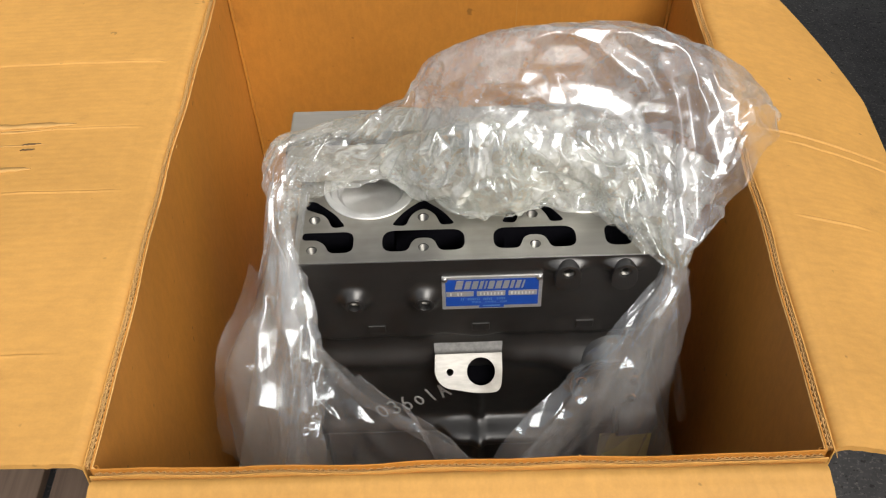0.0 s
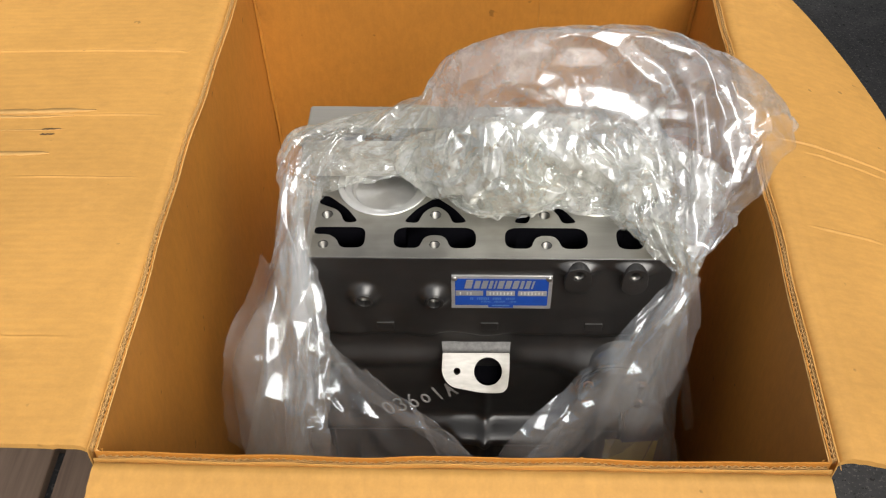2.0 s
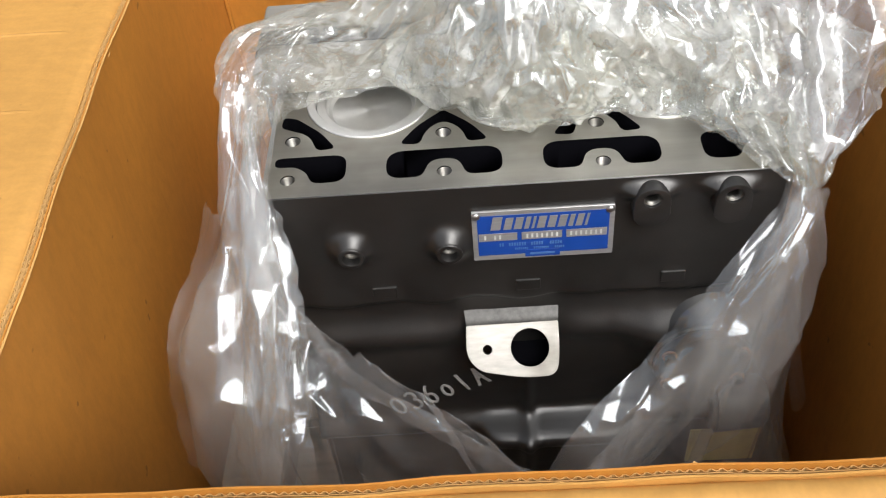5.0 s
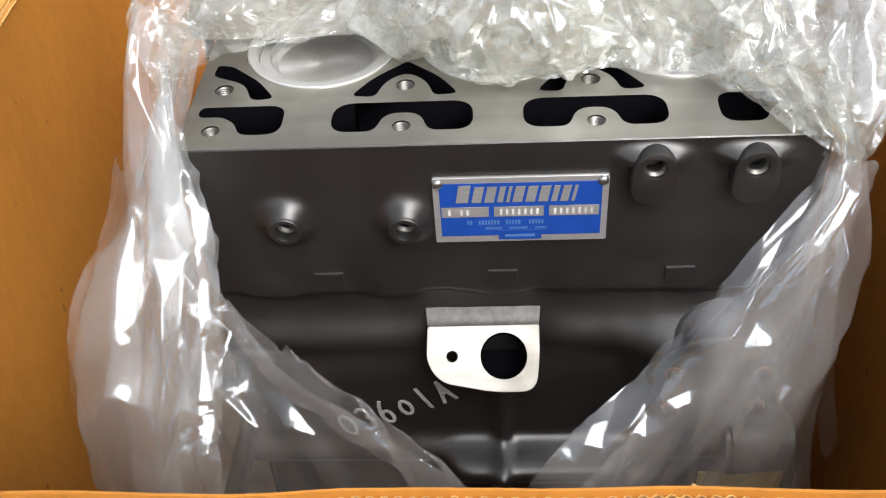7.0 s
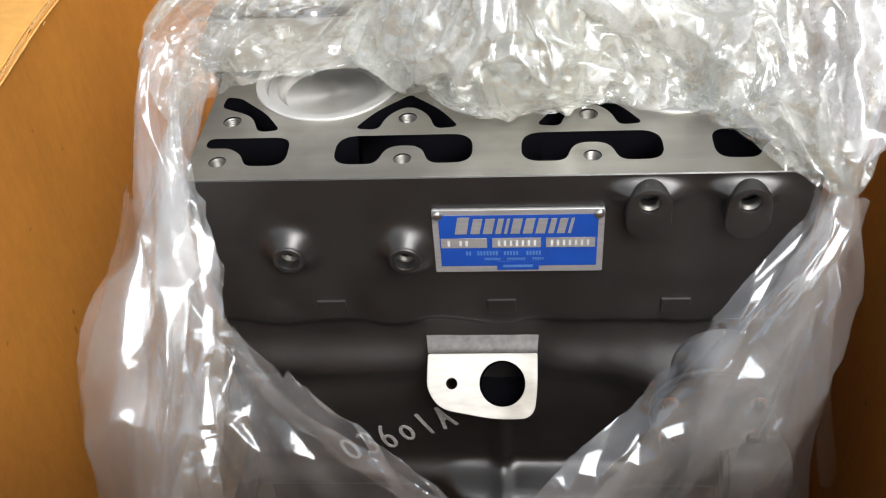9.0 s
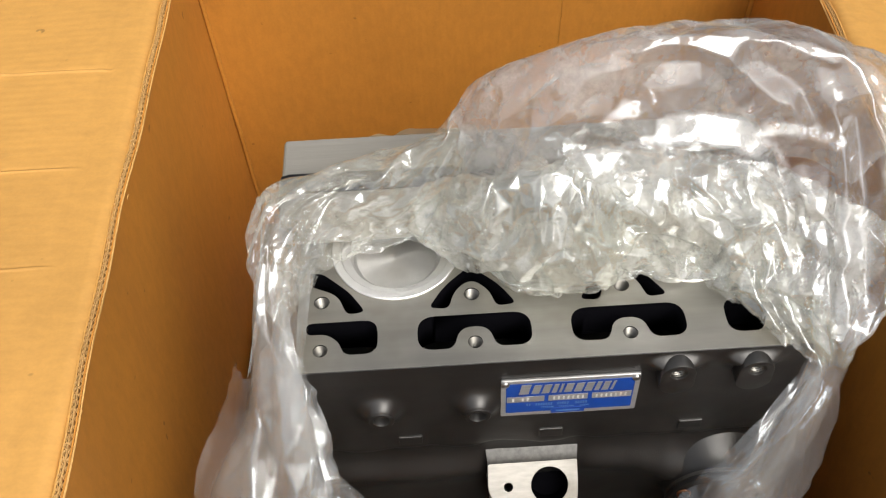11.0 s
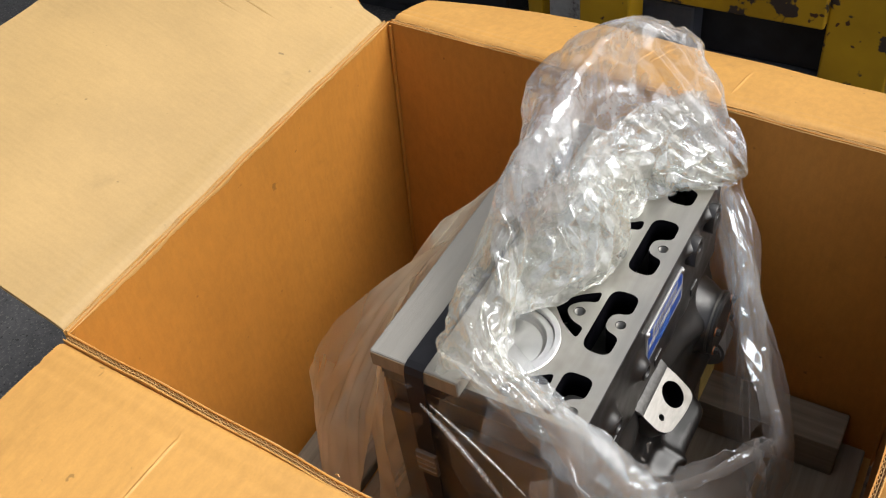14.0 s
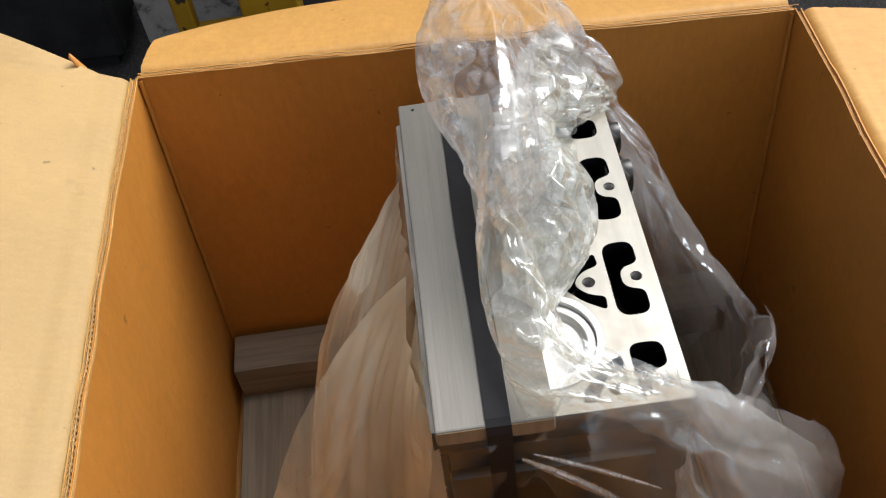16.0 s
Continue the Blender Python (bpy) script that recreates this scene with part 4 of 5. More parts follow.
nose = Matrix.Translation((BX0 - 0.012, 0.075, 0.30)) @ Matrix.Rotation(radians(-90), 4, "Y")
bm = bmesh.new()
prof = [(0.052, 0.0), (0.050, 0.004), (0.030, 0.006), (0.026, 0.010)]
lathe(bm, prof + [(0.020, 0.012), (0.0, 0.012)], nose, 40)
smooth(part("crank_seal", bm, M_GREYCAST, block), 30)
bm = bmesh.new()
prof = []
for k in range(11):
    prof += [(0.0150, 0.012 + k * 0.003), (0.0128, 0.0135 + k * 0.003)]
lathe(bm, [(0.0150, 0.010)] + prof + [(0.0, 0.045)], nose, 32)
smooth(part("crank_nose", bm, M_STEEL, block, "bright threaded shaft end"), 25)
bm = bmesh.new()
box(bm, BX0 + 0.02, BX1 - 0.02, 0.012, 0.165, 0.2005, 0.2155, 0.003)
part("sump_flange", bm, M_CAST, block)

# maker's plate, lettering replaced by plain shapes
plate = thing("name_plate", "blue and silver enamelled metal plate riveted to the engine block", "name plate")


def plate_slab(name, pts, y, thick, mat, parent, label=""):
    me = slab(pts, [], 0.0, thick)
    me.transform(Matrix.Translation((0, y, 0)) @ FRONT)
    return part_me(name, me, [mat], parent, label)


PX, PZ, SC = 0.0163, 0.5777, 0.000300


def pl(px, pz):
    """A point of the plate, from its own drawing: across and down from the top left corner."""
    return PX + px * SC, PZ - pz * SC


def pl_rect(x0, y0, x1, y1, r=0.0):
    pts = [pl(x0, y0), pl(x1, y0), pl(x1, y1), pl(x0, y1)]
    return rounded(pts, r) if r else pts


back = plate_slab("plate", pl_rect(0, 0, 328, 156, 0.0012), -0.0186, 0.0026, M_PLATE_SILVER, plate)
plate_slab("blue_field", pl_rect(12, 12, 316, 140, 0.0006), -0.0212, 0.0003, M_BLUE, back)
for x0, x1 in ((14, 104), (114, 208), (218, 312)):
    plate_slab("value_box", pl_rect(x0, 68, x1, 92), -0.0215, 0.0003, M_PLATE_SILVER, back)
for x0, n in ((26, 4), (124, 7), (226, 7)):
    for i in range(n):
        if (x0, i) in ((26, 1),):
            continue
        plate_slab("stamped_mark", pl_rect(x0 + i * 11.5 + 1, 74, x0 + i * 11.5 + 5.5, 87), -0.0218, 0.0002, M_STAMP, back)
cursor = 42
for w in (26, 20, 20, 13, 8, 20, 20, 20, 13, 17, 8):
    plate_slab("logo_shape", [pl(cursor + 7, 20), pl(cursor + w + 5, 20), pl(cursor + w - 2, 57), pl(cursor, 57)] if w < 26 else [pl(cursor + 7, 16), pl(cursor + w + 4, 16), pl(cursor + w - 3, 57), pl(cursor, 57)], -0.0215, 0.0003, M_PLATE_SILVER, back)
    cursor += w + 4
for y0, y1, words in ((102, 112, ((62, 2), (84, 7), (136, 5), (180, 5))), (119, 125, ((98, 7), (142, 8), (192, 5)))):
    for x0, n in words:
        w = 6.0 if y0 < 110 else 4.6
        for i in range(n):
            plate_slab("text_bar", pl_rect(x0 + i * w, y0, x0 + i * w + w * 0.62, y1), -0.0215, 0.0002, M_BLUE_TEXT, back)
plate_slab("blue_tab", pl_rect(122, 128, 204, 150, 0.0004), -0.0215, 0.0003, M_BLUE, back)
plate_slab("text_bar", pl_rect(134, 137, 192, 143), -0.0218, 0.0002, M_BLUE_TEXT, back)
for px in (10, 317):
    x, zz = pl(px, 11)
    bm = bmesh.new()
    lathe(bm, [(0.0031, 0.0), (0.0030, 0.0009), (0.0022, 0.0018), (0.0, 0.0022)], Matrix.Translation((x, -0.0212, zz)) @ FRONT, 20)
    smooth(part("rivet", bm, M_STEEL, back), 0)

# paint-marker number on the crankcase, written by hand in six characters
def bow(cx, cy, rx, ry, a0, a1, n=14):
    return [(cx + rx * math.cos(radians(a0 + (a1 - a0) * i / n)), cy + ry * math.sin(radians(a0 + (a1 - a0) * i / n))) for i in range(n + 1)]


WRITING = [
    [bow(0.50, 0.48, 0.40, 0.46, 100, 470)],
    [bow(0.42, 0.74, 0.36, 0.24, 150, -80, 10) + bow(0.42, 0.26, 0.42, 0.26, 85, -150, 12)],
    [[(0.62, 1.02), (0.36, 0.78), (0.18, 0.46)] + bow(0.48, 0.26, 0.32, 0.27, 165, 520, 16)],
    [bow(0.48, 0.44, 0.34, 0.36, 80, 450)],
    [[(0.42, 1.00), (0.50, 0.50), (0.60, 0.00)]],
    [[(0.12, 0.00), (0.34, 0.52), (0.46, 1.00)], [(0.46, 1.00), (0.68, 0.45), (1.00, 0.02)], [(0.24, 0.36), (0.55, 0.46), (0.86, 0.40)]],
]
bm = bmesh.new()
for k, strokes in enumerate(WRITING):
    for pts in strokes:
        pts = [Vector((0.0154 * k + 0.0112 * x + 0.0016 * y, 0.0225 * y * (0.86 if k == 3 else 1))) for x, y in pts]
        left_row, right_row = [], []
        for i, p in enumerate(pts):
            d = (pts[min(i + 1, len(pts) - 1)] - pts[max(i - 1, 0)]).normalized()
            nrm = Vector((-d.y, d.x)) * (0.00125 + 0.0003 * noise.noise(Vector((i * 0.7, k, 0))))
            left_row.append((p + nrm))
            right_row.append((p - nrm))
        rows_c = [[bm.verts.new((q.x, q.y, h)) for q, h in ((a, 0.0), (a, 0.0005), (c, 0.0005), (c, 0.0))] for a, c in zip(left_row, right_row)]
        for ra, rb in zip(rows_c, rows_c[1:]):
            for i in range(4):
                bm.faces.new((ra[i], ra[(i + 1) % 4], rb[(i + 1) % 4], rb[i]))
        bm.faces.new(rows_c[0])
        bm.faces.new(rows_c[-1][::-1])
bmesh.ops.recalc_face_normals(bm, faces=bm.faces)
chalk = part("chalk_marking", bm, M_CHALK)
chalk.matrix_world = Matrix.Translation((-0.0560, -0.0284, 0.3560)) @ Matrix.Rotation(radians(-27), 4, "Y") @ Matrix.Rotation(radians(90), 4, "X")
tagged(chalk, "pale handwritten paint-marker number on the black crankcase", "marking")

LEAN_OUT = Matrix(((1, 0, 0, 0), (0, 1, 0.012, -0.0072), (0, 0, 1, 0), (0, 0, 0, 1)))
for ob in LEANS + [o for o in plate.children_recursive]:
    ob.data.transform(LEAN_OUT)
chalk.data.transform(chalk.matrix_world)
chalk.matrix_world = Matrix()
chalk.data.transform(LEAN_OUT)

# yellow tag hanging low beside the block
bm = bmesh.new()
box(bm, 0.192, 0.252, -0.034, -0.033, 0.262, 0.312)
tagged(part("paper_tag", bm, M_YELLOW_TAG), "small yellow paper tag with a punched hole inside the plastic bag", "tag")


# ---- clamping board and strap ----
board = thing("clamping_board", "smooth grey timber board lying along the rear of the engine deck", "board")
bm = bmesh.new()
box(bm, -0.1385, 0.2355, 0.0935, 0.1855, 0.6025, 0.6225, 0.0018, 2)
bmesh.ops.subdivide_edges(bm, edges=[e for e in bm.edges if e.calc_length() > 0.2], cuts=12)
for v in bm.verts:
    v.co.z += 0.0007 * noise.noise(v.co * 11)
    v.co.y += 0.0008 * noise.noise(v.co * 13 + Vector((3, 0, 0)))
part("plank", bm, M_BOARD, board)
for x0, x1 in ((-0.1392, -0.1386), (0.2356, 0.2362)):
    bm = bmesh.new()
    box(bm, x0, x1, 0.0950, 0.1840, 0.6040, 0.6210)
    part("end_grain", bm, M_BOARD_END, board, "rough brown end grain")
bm = bmesh.new()
rod(bm, (0.226, 0.171, 0.6222), (0.226, 0.171, 0.6232), 0.0016, n=12)
part("nail_head", bm, M_RUBBER, board)


def strap_path(pts, width, thick):
    """A flat band along points in the x-z plane, laid across y."""
    n = len(pts)
    bm = bmesh.new()
    rows = []
    for i in range(n):
        a = Vector(pts[max(0, i - 1)])
        b = Vector(pts[min(n - 1, i + 1)])
        t = (b - a).normalized()
        nrm = Vector((t.z, 0, -t.x))
        y = Vector((0, width / 2, 0))
        p = Vector(pts[i])
        rows.append([bm.verts.new(q) for q in (p - y, p + y, p + y + nrm * thick, p - y + nrm * thick)])
    for a, b in zip(rows, rows[1:]):
        for i in range(4):
            j = (i + 1) % 4
            bm.faces.new((a[i], a[j], b[j], b[i]))
    bm.faces.new(rows[0])
    bm.faces.new(rows[-1][::-1])
    bmesh.ops.recalc_face_normals(bm, faces=bm.faces)
    return bm


strap = thing("steel_strap", "black strapping band pulled tight over the grey board", "strap")
ys = 0.1370
right_side = [(0.244, ys, z) for z in (0.15, 0.3, 0.45, 0.60)] + [(0.2435, ys, 0.612), (0.2405, ys, 0.6200), (0.233, ys, 0.6236)]
top_run = [(0.233 - i * 0.0365, ys - 0.0008 * math.sin(i), 0.6238) for i in range(1, 10)]
left_side = [(-0.1330, ys, 0.6240), (-0.1395, ys, 0.6220), (-0.1425, ys, 0.6150), (-0.1432, ys, 0.605), (-0.1440, ys, 0.56), (-0.1450, ys, 0.48), (-0.1462, ys, 0.40), (-0.148, ys, 0.28), (-0.150, ys, 0.14)]
part("band", strap_path(right_side + top_run + left_side, 0.0195, -0.0009), M_STRAP, strap)
seal = bmesh.new()
box(seal, -0.1492, -0.1442, ys - 0.0115, ys + 0.0115, 0.465, 0.499, 0.0012)
seal_ob = part("seal", seal, make_plain("dull_seal_steel", (0.20, 0.17, 0.14), 0.45, 0.6, 0.3), strap, "crimped dull steel strap seal")
for zz in (0.473, 0.482, 0.491):
    bm = bmesh.new()
    box(bm, -0.1500, -0.1490, ys - 0.0100, ys + 0.0100, zz - 0.0010, zz + 0.0010)
    part("crimp", bm, M_STEEL, seal_ob)


# ---- torn clear plastic bag round the engine ----
def tri(t):
    """A folded wave: straight flanks and sharp creases, between -1 and 1."""
    t = t / (2 * np.pi)
    return 4 * np.abs(t - np.floor(t + 0.5)) - 1


def facets(p, cell, slope, seed):
    """Flat facets meeting in sharp ridges and valleys, like crushed film: the difference of two envelopes of planes."""
    g = np.random.default_rng(seed)
    flatp = p.reshape(-1, 3).astype(np.float32)
    ext = np.linalg.norm(np.diff(p, axis=0), axis=-1).sum(0).mean() * np.linalg.norm(np.diff(p, axis=1), axis=-1).sum(1).mean()
    m = int(np.clip(ext / cell ** 2, 24, 1200))
    k = slope / (2 * cell)
    env = []
    for _ in range(2):
        s = flatp[g.integers(0, len(flatp), m)] + g.normal(size=(m, 3)).astype(np.float32) * cell * 0.35
        c = (-k * (s * s).sum(1) + g.uniform(-0.35, 0.35, m) * k * cell ** 2).astype(np.float32)
        a = (2 * k * s).T.astype(np.float32)
        best = np.empty(len(flatp), np.float32)
        for q in range(0, len(flatp), 16384):
            best[q:q + 16384] = (flatp[q:q + 16384] @ a + c).max(1)
        env.append(best)
    h = (env[0] - env[1]).reshape(p.shape[:-1]).astype(float)
    return h - h.mean()


def wrinkle(s, t, cell, slope, seed, aniso=5.0, turn=0.0, bend=0.0):
    """Long flat-sided creases on a sheet with coordinates s, t in metres; turn: their direction from t, in degrees."""
    a = radians(turn)
    g = np.random.default_rng(seed + 991)
    if bend:
        ph = g.uniform(0, 6.28, 4)
        s = s + bend * (np.sin(t * 21 + ph[0]) + 0.6 * np.sin(t * 47 + s * 17 + ph[1]))
        t = t + bend * np.sin(s * 26 + ph[2])
    p = np.stack([s * math.cos(a) - t * math.sin(a), (s * math.sin(a) + t * math.cos(a)) / aniso, np.zeros_like(s)], -1)
    return facets(p, cell, slope, seed)


def arc(co):
    """Lengths along and across a sheet of points."""
    ds = np.linalg.norm(np.diff(co, axis=0, prepend=co[:1]), axis=-1).mean(1)
    dt = np.linalg.norm(np.diff(co, axis=1, prepend=co[:, :1]), axis=-1).mean(0)
    return np.broadcast_to(np.cumsum(ds)[:, None], co.shape[:2]).copy(), np.broadcast_to(np.cumsum(dt)[None, :], co.shape[:2]).copy()


def gate(s, t, scale, seed, lo=0.0):
    """A soft patchwork between lo and 1."""
    g = np.random.default_rng(seed)
    f = sum(np.sin(s * scale * g.uniform(-1.4, 1.4) + t * scale * g.uniform(-1.4, 1.4) + g.uniform(0, 6.28)) for _ in range(5)) / 2.2
    return np.clip(lo + (1 - lo) * (0.5 + 0.8 * f), 0, 1)


def normals(co, closed_u=False):
    du = (np.roll(co, -1, 0) - np.roll(co, 1, 0)) if closed_u else np.gradient(co, axis=0)
    dv = np.gradient(co, axis=1)
    n = np.cross(du, dv)
    return n / (np.linalg.norm(n, axis=-1, keepdims=True) + 1e-12)


def catmull(P, t, closed=False):
    """Points on a smooth curve through P (k, ...) at t from 0 to k-1 (or k, when closed)."""
    k = len(P)
    i = np.floor(t).astype(int)
    i = i if closed else np.clip(i, 0, k - 2)
    f = (t - i).reshape((-1,) + (1,) * (P.ndim - 1))
    get = (lambda j: P[j % k]) if closed else (lambda j: P[np.clip(j, 0, k - 1)])
    a, b, c, d = get(i - 1), get(i), get(i + 1), get(i + 2)
    return 0.5 * (2 * b + (c - a) * f + (2 * a - 5 * b + 4 * c - d) * f ** 2 + (3 * b - a - 3 * c + d) * f ** 3)


def pull(a, b, rest, k):
    """Moves two rows of points towards their rest distance."""
    d = b - a
    ln = np.sqrt((d * d).sum(-1)) + 1e-9
    d *= (0.5 * k * (ln - rest) / ln)[..., None]
    a += d
    b -= d


def finer(d, closed):
    """A field of displacements at twice the points along and across."""
    nu, nv = d.shape[:2]
    if closed:
        e = np.empty((nu * 2, nv, 3))
        e[::2], e[1::2] = d, 0.5 * (d + np.roll(d, -1, 0))
    else:
        e = np.empty((nu * 2 - 1, nv, 3))
        e[::2], e[1::2] = d, 0.5 * (d[1:] + d[:-1])
    f = np.empty((e.shape[0], nv * 2 - 1, 3))
    f[:, ::2], f[:, 1::2] = e, 0.5 * (e[:, 1:] + e[:, :-1])
    return f


def settle(base, seed_h, more_u, more_v, limit, hold, closed=False, steps=(110, 60, 30), bend=(0.40, 0.14, 0.03), keep_off=None, fine=None):
    """Lets a sheet with more film than its place has room for buckle into creases.
    base: the sheet's mean place; seed_h: first relief; more_u, more_v: surplus of film along and across;
    limit: how far the film strays; hold: 1 where it is held fast; fine: small creases, added half way."""
    d = None
    for level, s in enumerate((4, 2, 1)):
        b = base[::s, ::s].copy()
        g = lambda f: np.broadcast_to(f, base.shape[:2])[::s, ::s]
        if d is None:
            d = normals(b, closed) * g(seed_h)[..., None]
        else:
            d = finer(d, closed)
            if fine is not None:
                d += normals(b + d, closed) * (g(fine) * (0.7 if level == 1 else 0.3))[..., None]
        p = b + d
        gu, gv, lim, free = 1 + g(more_u), 1 + g(more_v), g(limit)[..., None], (1 - g(hold))[..., None]
        nxt = np.roll(b, -1, 0)
        lu = np.linalg.norm(nxt - b, axis=-1) * gu
        lv = np.linalg.norm(b[:, 1:] - b[:, :-1], axis=-1) * gv[:, 1:]
        d1 = np.sqrt(lu[:-1, 1:] ** 2 + lv[:-1] ** 2)
        lu2 = np.linalg.norm(np.roll(b, -2, 0) - b, axis=-1) * gu
        lv2 = np.linalg.norm(b[:, 2:] - b[:, :-2], axis=-1) * gv[:, 2:]
        kb = bend[level]
        for it in range(steps[level]):
            for k in (0, 1):
                m = (p.shape[0] - k) // 2
                pull(p[k:k + 2 * m:2], p[k + 1:k + 2 * m:2], lu[k:k + 2 * m:2], 1.0)
                pull(p[k:k + 2 * m:2, 1:], p[k + 1:k + 2 * m:2, :-1], d1[k:k + 2 * m:2], 0.4)
                pull(p[k:k + 2 * m:2, :-1], p[k + 1:k + 2 * m:2, 1:], d1[k:k + 2 * m:2], 0.4)
                m = (p.shape[1] - k) // 2
                pull(p[:, k:k + 2 * m:2], p[:, k + 1:k + 2 * m:2], lv[:, k:k + 2 * m:2], 1.0)
            if closed:
                pull(p[-1:], p[:1], lu[-1:], 1.0)
            for k in range(4):
                m = (p.shape[0] - 2 - k + 3) // 4
                pull(p[k:k + 4 * m:4][:m], p[k + 2::4][:m], lu2[k:k + 4 * m:4][:m], kb)
                m = (p.shape[1] - 2 - k + 3) // 4
                pull(p[:, k:k + 4 * m:4][:, :m], p[:, k + 2::4][:, :m], lv2[:, k:k + 4 * m:4][:, :m], kb)
            d = (p - b) * free
            r = np.linalg.norm(d, axis=-1, keepdims=True)
            d *= np.minimum(1.0, lim / (r + 1e-9)) ** 0.35
            p = b + d
            if keep_off is not None and it % 4 == 0:
                p = keep_off(p)
        d = p - b
    return p


def creased(co, cell, seed, mix=0.7, fine=None, closed=False):
    """Breaks a buckled sheet into flat facets with straight ridges between them, which follow its own sharpest places.
    cell: points of the sheet along and across to a facet; fine: where facets are half as large; mix: 1 for wholly flat facets."""
    src = np.concatenate([co, co[:1]]) if closed else co
    nu, nv = src.shape[:2]
    g = np.random.default_rng(seed)
    lap = np.zeros(src.shape)
    lap[1:-1] += src[2:] + src[:-2] - 2 * src[1:-1]
    lap[:, 1:-1] += src[:, 2:] + src[:, :-2] - 2 * src[:, 1:-1]
    score = np.linalg.norm(lap, axis=-1)
    score = score / (score.mean() + 1e-12) + g.uniform(0, 2.2, score.shape)
    sites = []
    cu, cv = cell
    for i in range(0, nu - 1, cu):
        for j in range(0, nv - 1, cv):
            half = fine is not None and fine[min(i + cu // 2, fine.shape[0] - 1), min(j + cv // 2, fine.shape[1] - 1)] > 0.45
            for a, b, c, d in (((i, i + cu // 2, j, j + cv // 2), (i + cu // 2, i + cu, j, j + cv // 2), (i, i + cu // 2, j + cv // 2, j + cv), (i + cu // 2, i + cu, j + cv // 2, j + cv)) if half else ((i, i + cu, j, j + cv),)):
                q = score[max(a, 1):min(b, nu - 1), max(c, 1):min(d, nv - 1)]
                if q.size:
                    k = np.unravel_index(np.argmax(q), q.shape)
                    sites.append((max(a, 1) + k[0], max(c, 1) + k[1]))
    sites += [(i, j) for i in list(range(0, nu - 1, max(2, cu // 2))) for j in (0, nv - 1)] + [(nu - 1, 0), (nu - 1, nv - 1)]
    sites += [(i, j) for j in range(max(2, cv // 2), nv - 1, max(2, cv // 2)) for i in (0, nu - 1)]
    sites = sorted(set((int(i), int(j)) for i, j in sites))
    vs, _, fs, *_ = geometry.delaunay_2d_cdt([Vector((i / cu, j / cv)) for i, j in sites], [], [], 0, 1e-7)
    flat = src.copy()
    for f in fs:
        q = np.array([(vs[k].x * cu, vs[k].y * cv) for k in f[:3]])
        r = np.rint(q).astype(int)
        lo, hi = r.min(0), r.max(0)
        I, J = np.meshgrid(np.arange(lo[0], hi[0] + 1), np.arange(lo[1], hi[1] + 1), indexing="ij")
        (x0, y0), (x1, y1), (x2, y2) = q
        den = (y1 - y2) * (x0 - x2) + (x2 - x1) * (y0 - y2)
        if abs(den) < 1e-9:
            continue
        w0 = ((y1 - y2) * (I - x2) + (x2 - x1) * (J - y2)) / den
        w1 = ((y2 - y0) * (I - x2) + (x0 - x2) * (J - y2)) / den
        w = np.stack([w0, w1, 1 - w0 - w1], -1)
        m = (w > -1e-6).all(-1)
        flat[I[m], J[m]] = w[m] @ src[r[:, 0], r[:, 1]]
    out = src * (1 - mix) + flat * mix
    return out[:-1] if closed else out


def clear_of_deck(co, gap=0.0008):
    """Lifts a sheet off the deck and the board."""
    x, y = co[..., 0], co[..., 1]
    over = (x > -0.126) & (x < 0.233) & (y > -0.0195)
    on_board = (y > 0.0915) & (x < 0.2375) & (x > -0.1405)
    co[..., 2] = np.maximum(co[..., 2], np.where(on_board, 0.6255 + gap, np.where(over, 0.6018 + gap, -1)))
    return co


def clear_of_front(co, gap=0.047):
    """Keeps a sheet in front of the block's face."""
    x, y, z = co[..., 0], co[..., 1], co[..., 2]
    inside = (x > -0.12) & (x < 0.23) & (z > 0.33) & (z < 0.600) & (y < 0.05)
    co[..., 1] = np.where(inside, np.minimum(y, -gap + 0.6 * np.clip(z - 0.52, 0, 0.04)), y)
    return co


def film_part(name, co, mats, label="", closed=False):
    ob = part_me(name, grid_mesh(name, co, closed), mats, bag, label)
    return smooth(ob, 0)


bag = thing("plastic_bag", "torn crinkled clear plastic bag draped round the engine block", "plastic bag")

# skirt: four lines round the block, from its torn upper edge down to the skid
RIM_LINE = [(0.060, -0.150, 0.432), (0.112, -0.120, 0.453), (0.172, -0.068, 0.510), (0.236, -0.026, 0.582), (0.256, 0.020, 0.625), (0.246, 0.120, 0.607),
            (0.225, 0.188, 0.600), (0.140, 0.188, 0.600), (0.040, 0.188, 0.600), (-0.070, 0.188, 0.600), (-0.132, 0.165, 0.601), (-0.136, 0.110, 0.618),
            (-0.118, 0.070, 0.650), (-0.128, 0.028, 0.648), (-0.123, -0.022, 0.605), (-0.108, -0.050, 0.516), (-0.055, -0.095, 0.512), (0.006, -0.138, 0.495)]
SHOULDER = [(0.063, -0.146, 0.360), (0.118, -0.140, 0.390), (0.172, -0.098, 0.450), (0.236, -0.037, 0.470), (0.268, 0.021, 0.470), (0.268, 0.134, 0.480),
            (0.232, 0.198, 0.510), (0.143, 0.200, 0.520), (0.023, 0.202, 0.530), (-0.106, 0.205, 0.510), (-0.152, 0.190, 0.500), (-0.146, 0.118, 0.520),
            (-0.149, 0.068, 0.580), (-0.142, -0.012, 0.575), (-0.124, -0.080, 0.550), (-0.117, -0.113, 0.470), (-0.059, -0.135, 0.430), (0.011, -0.146, 0.410)]
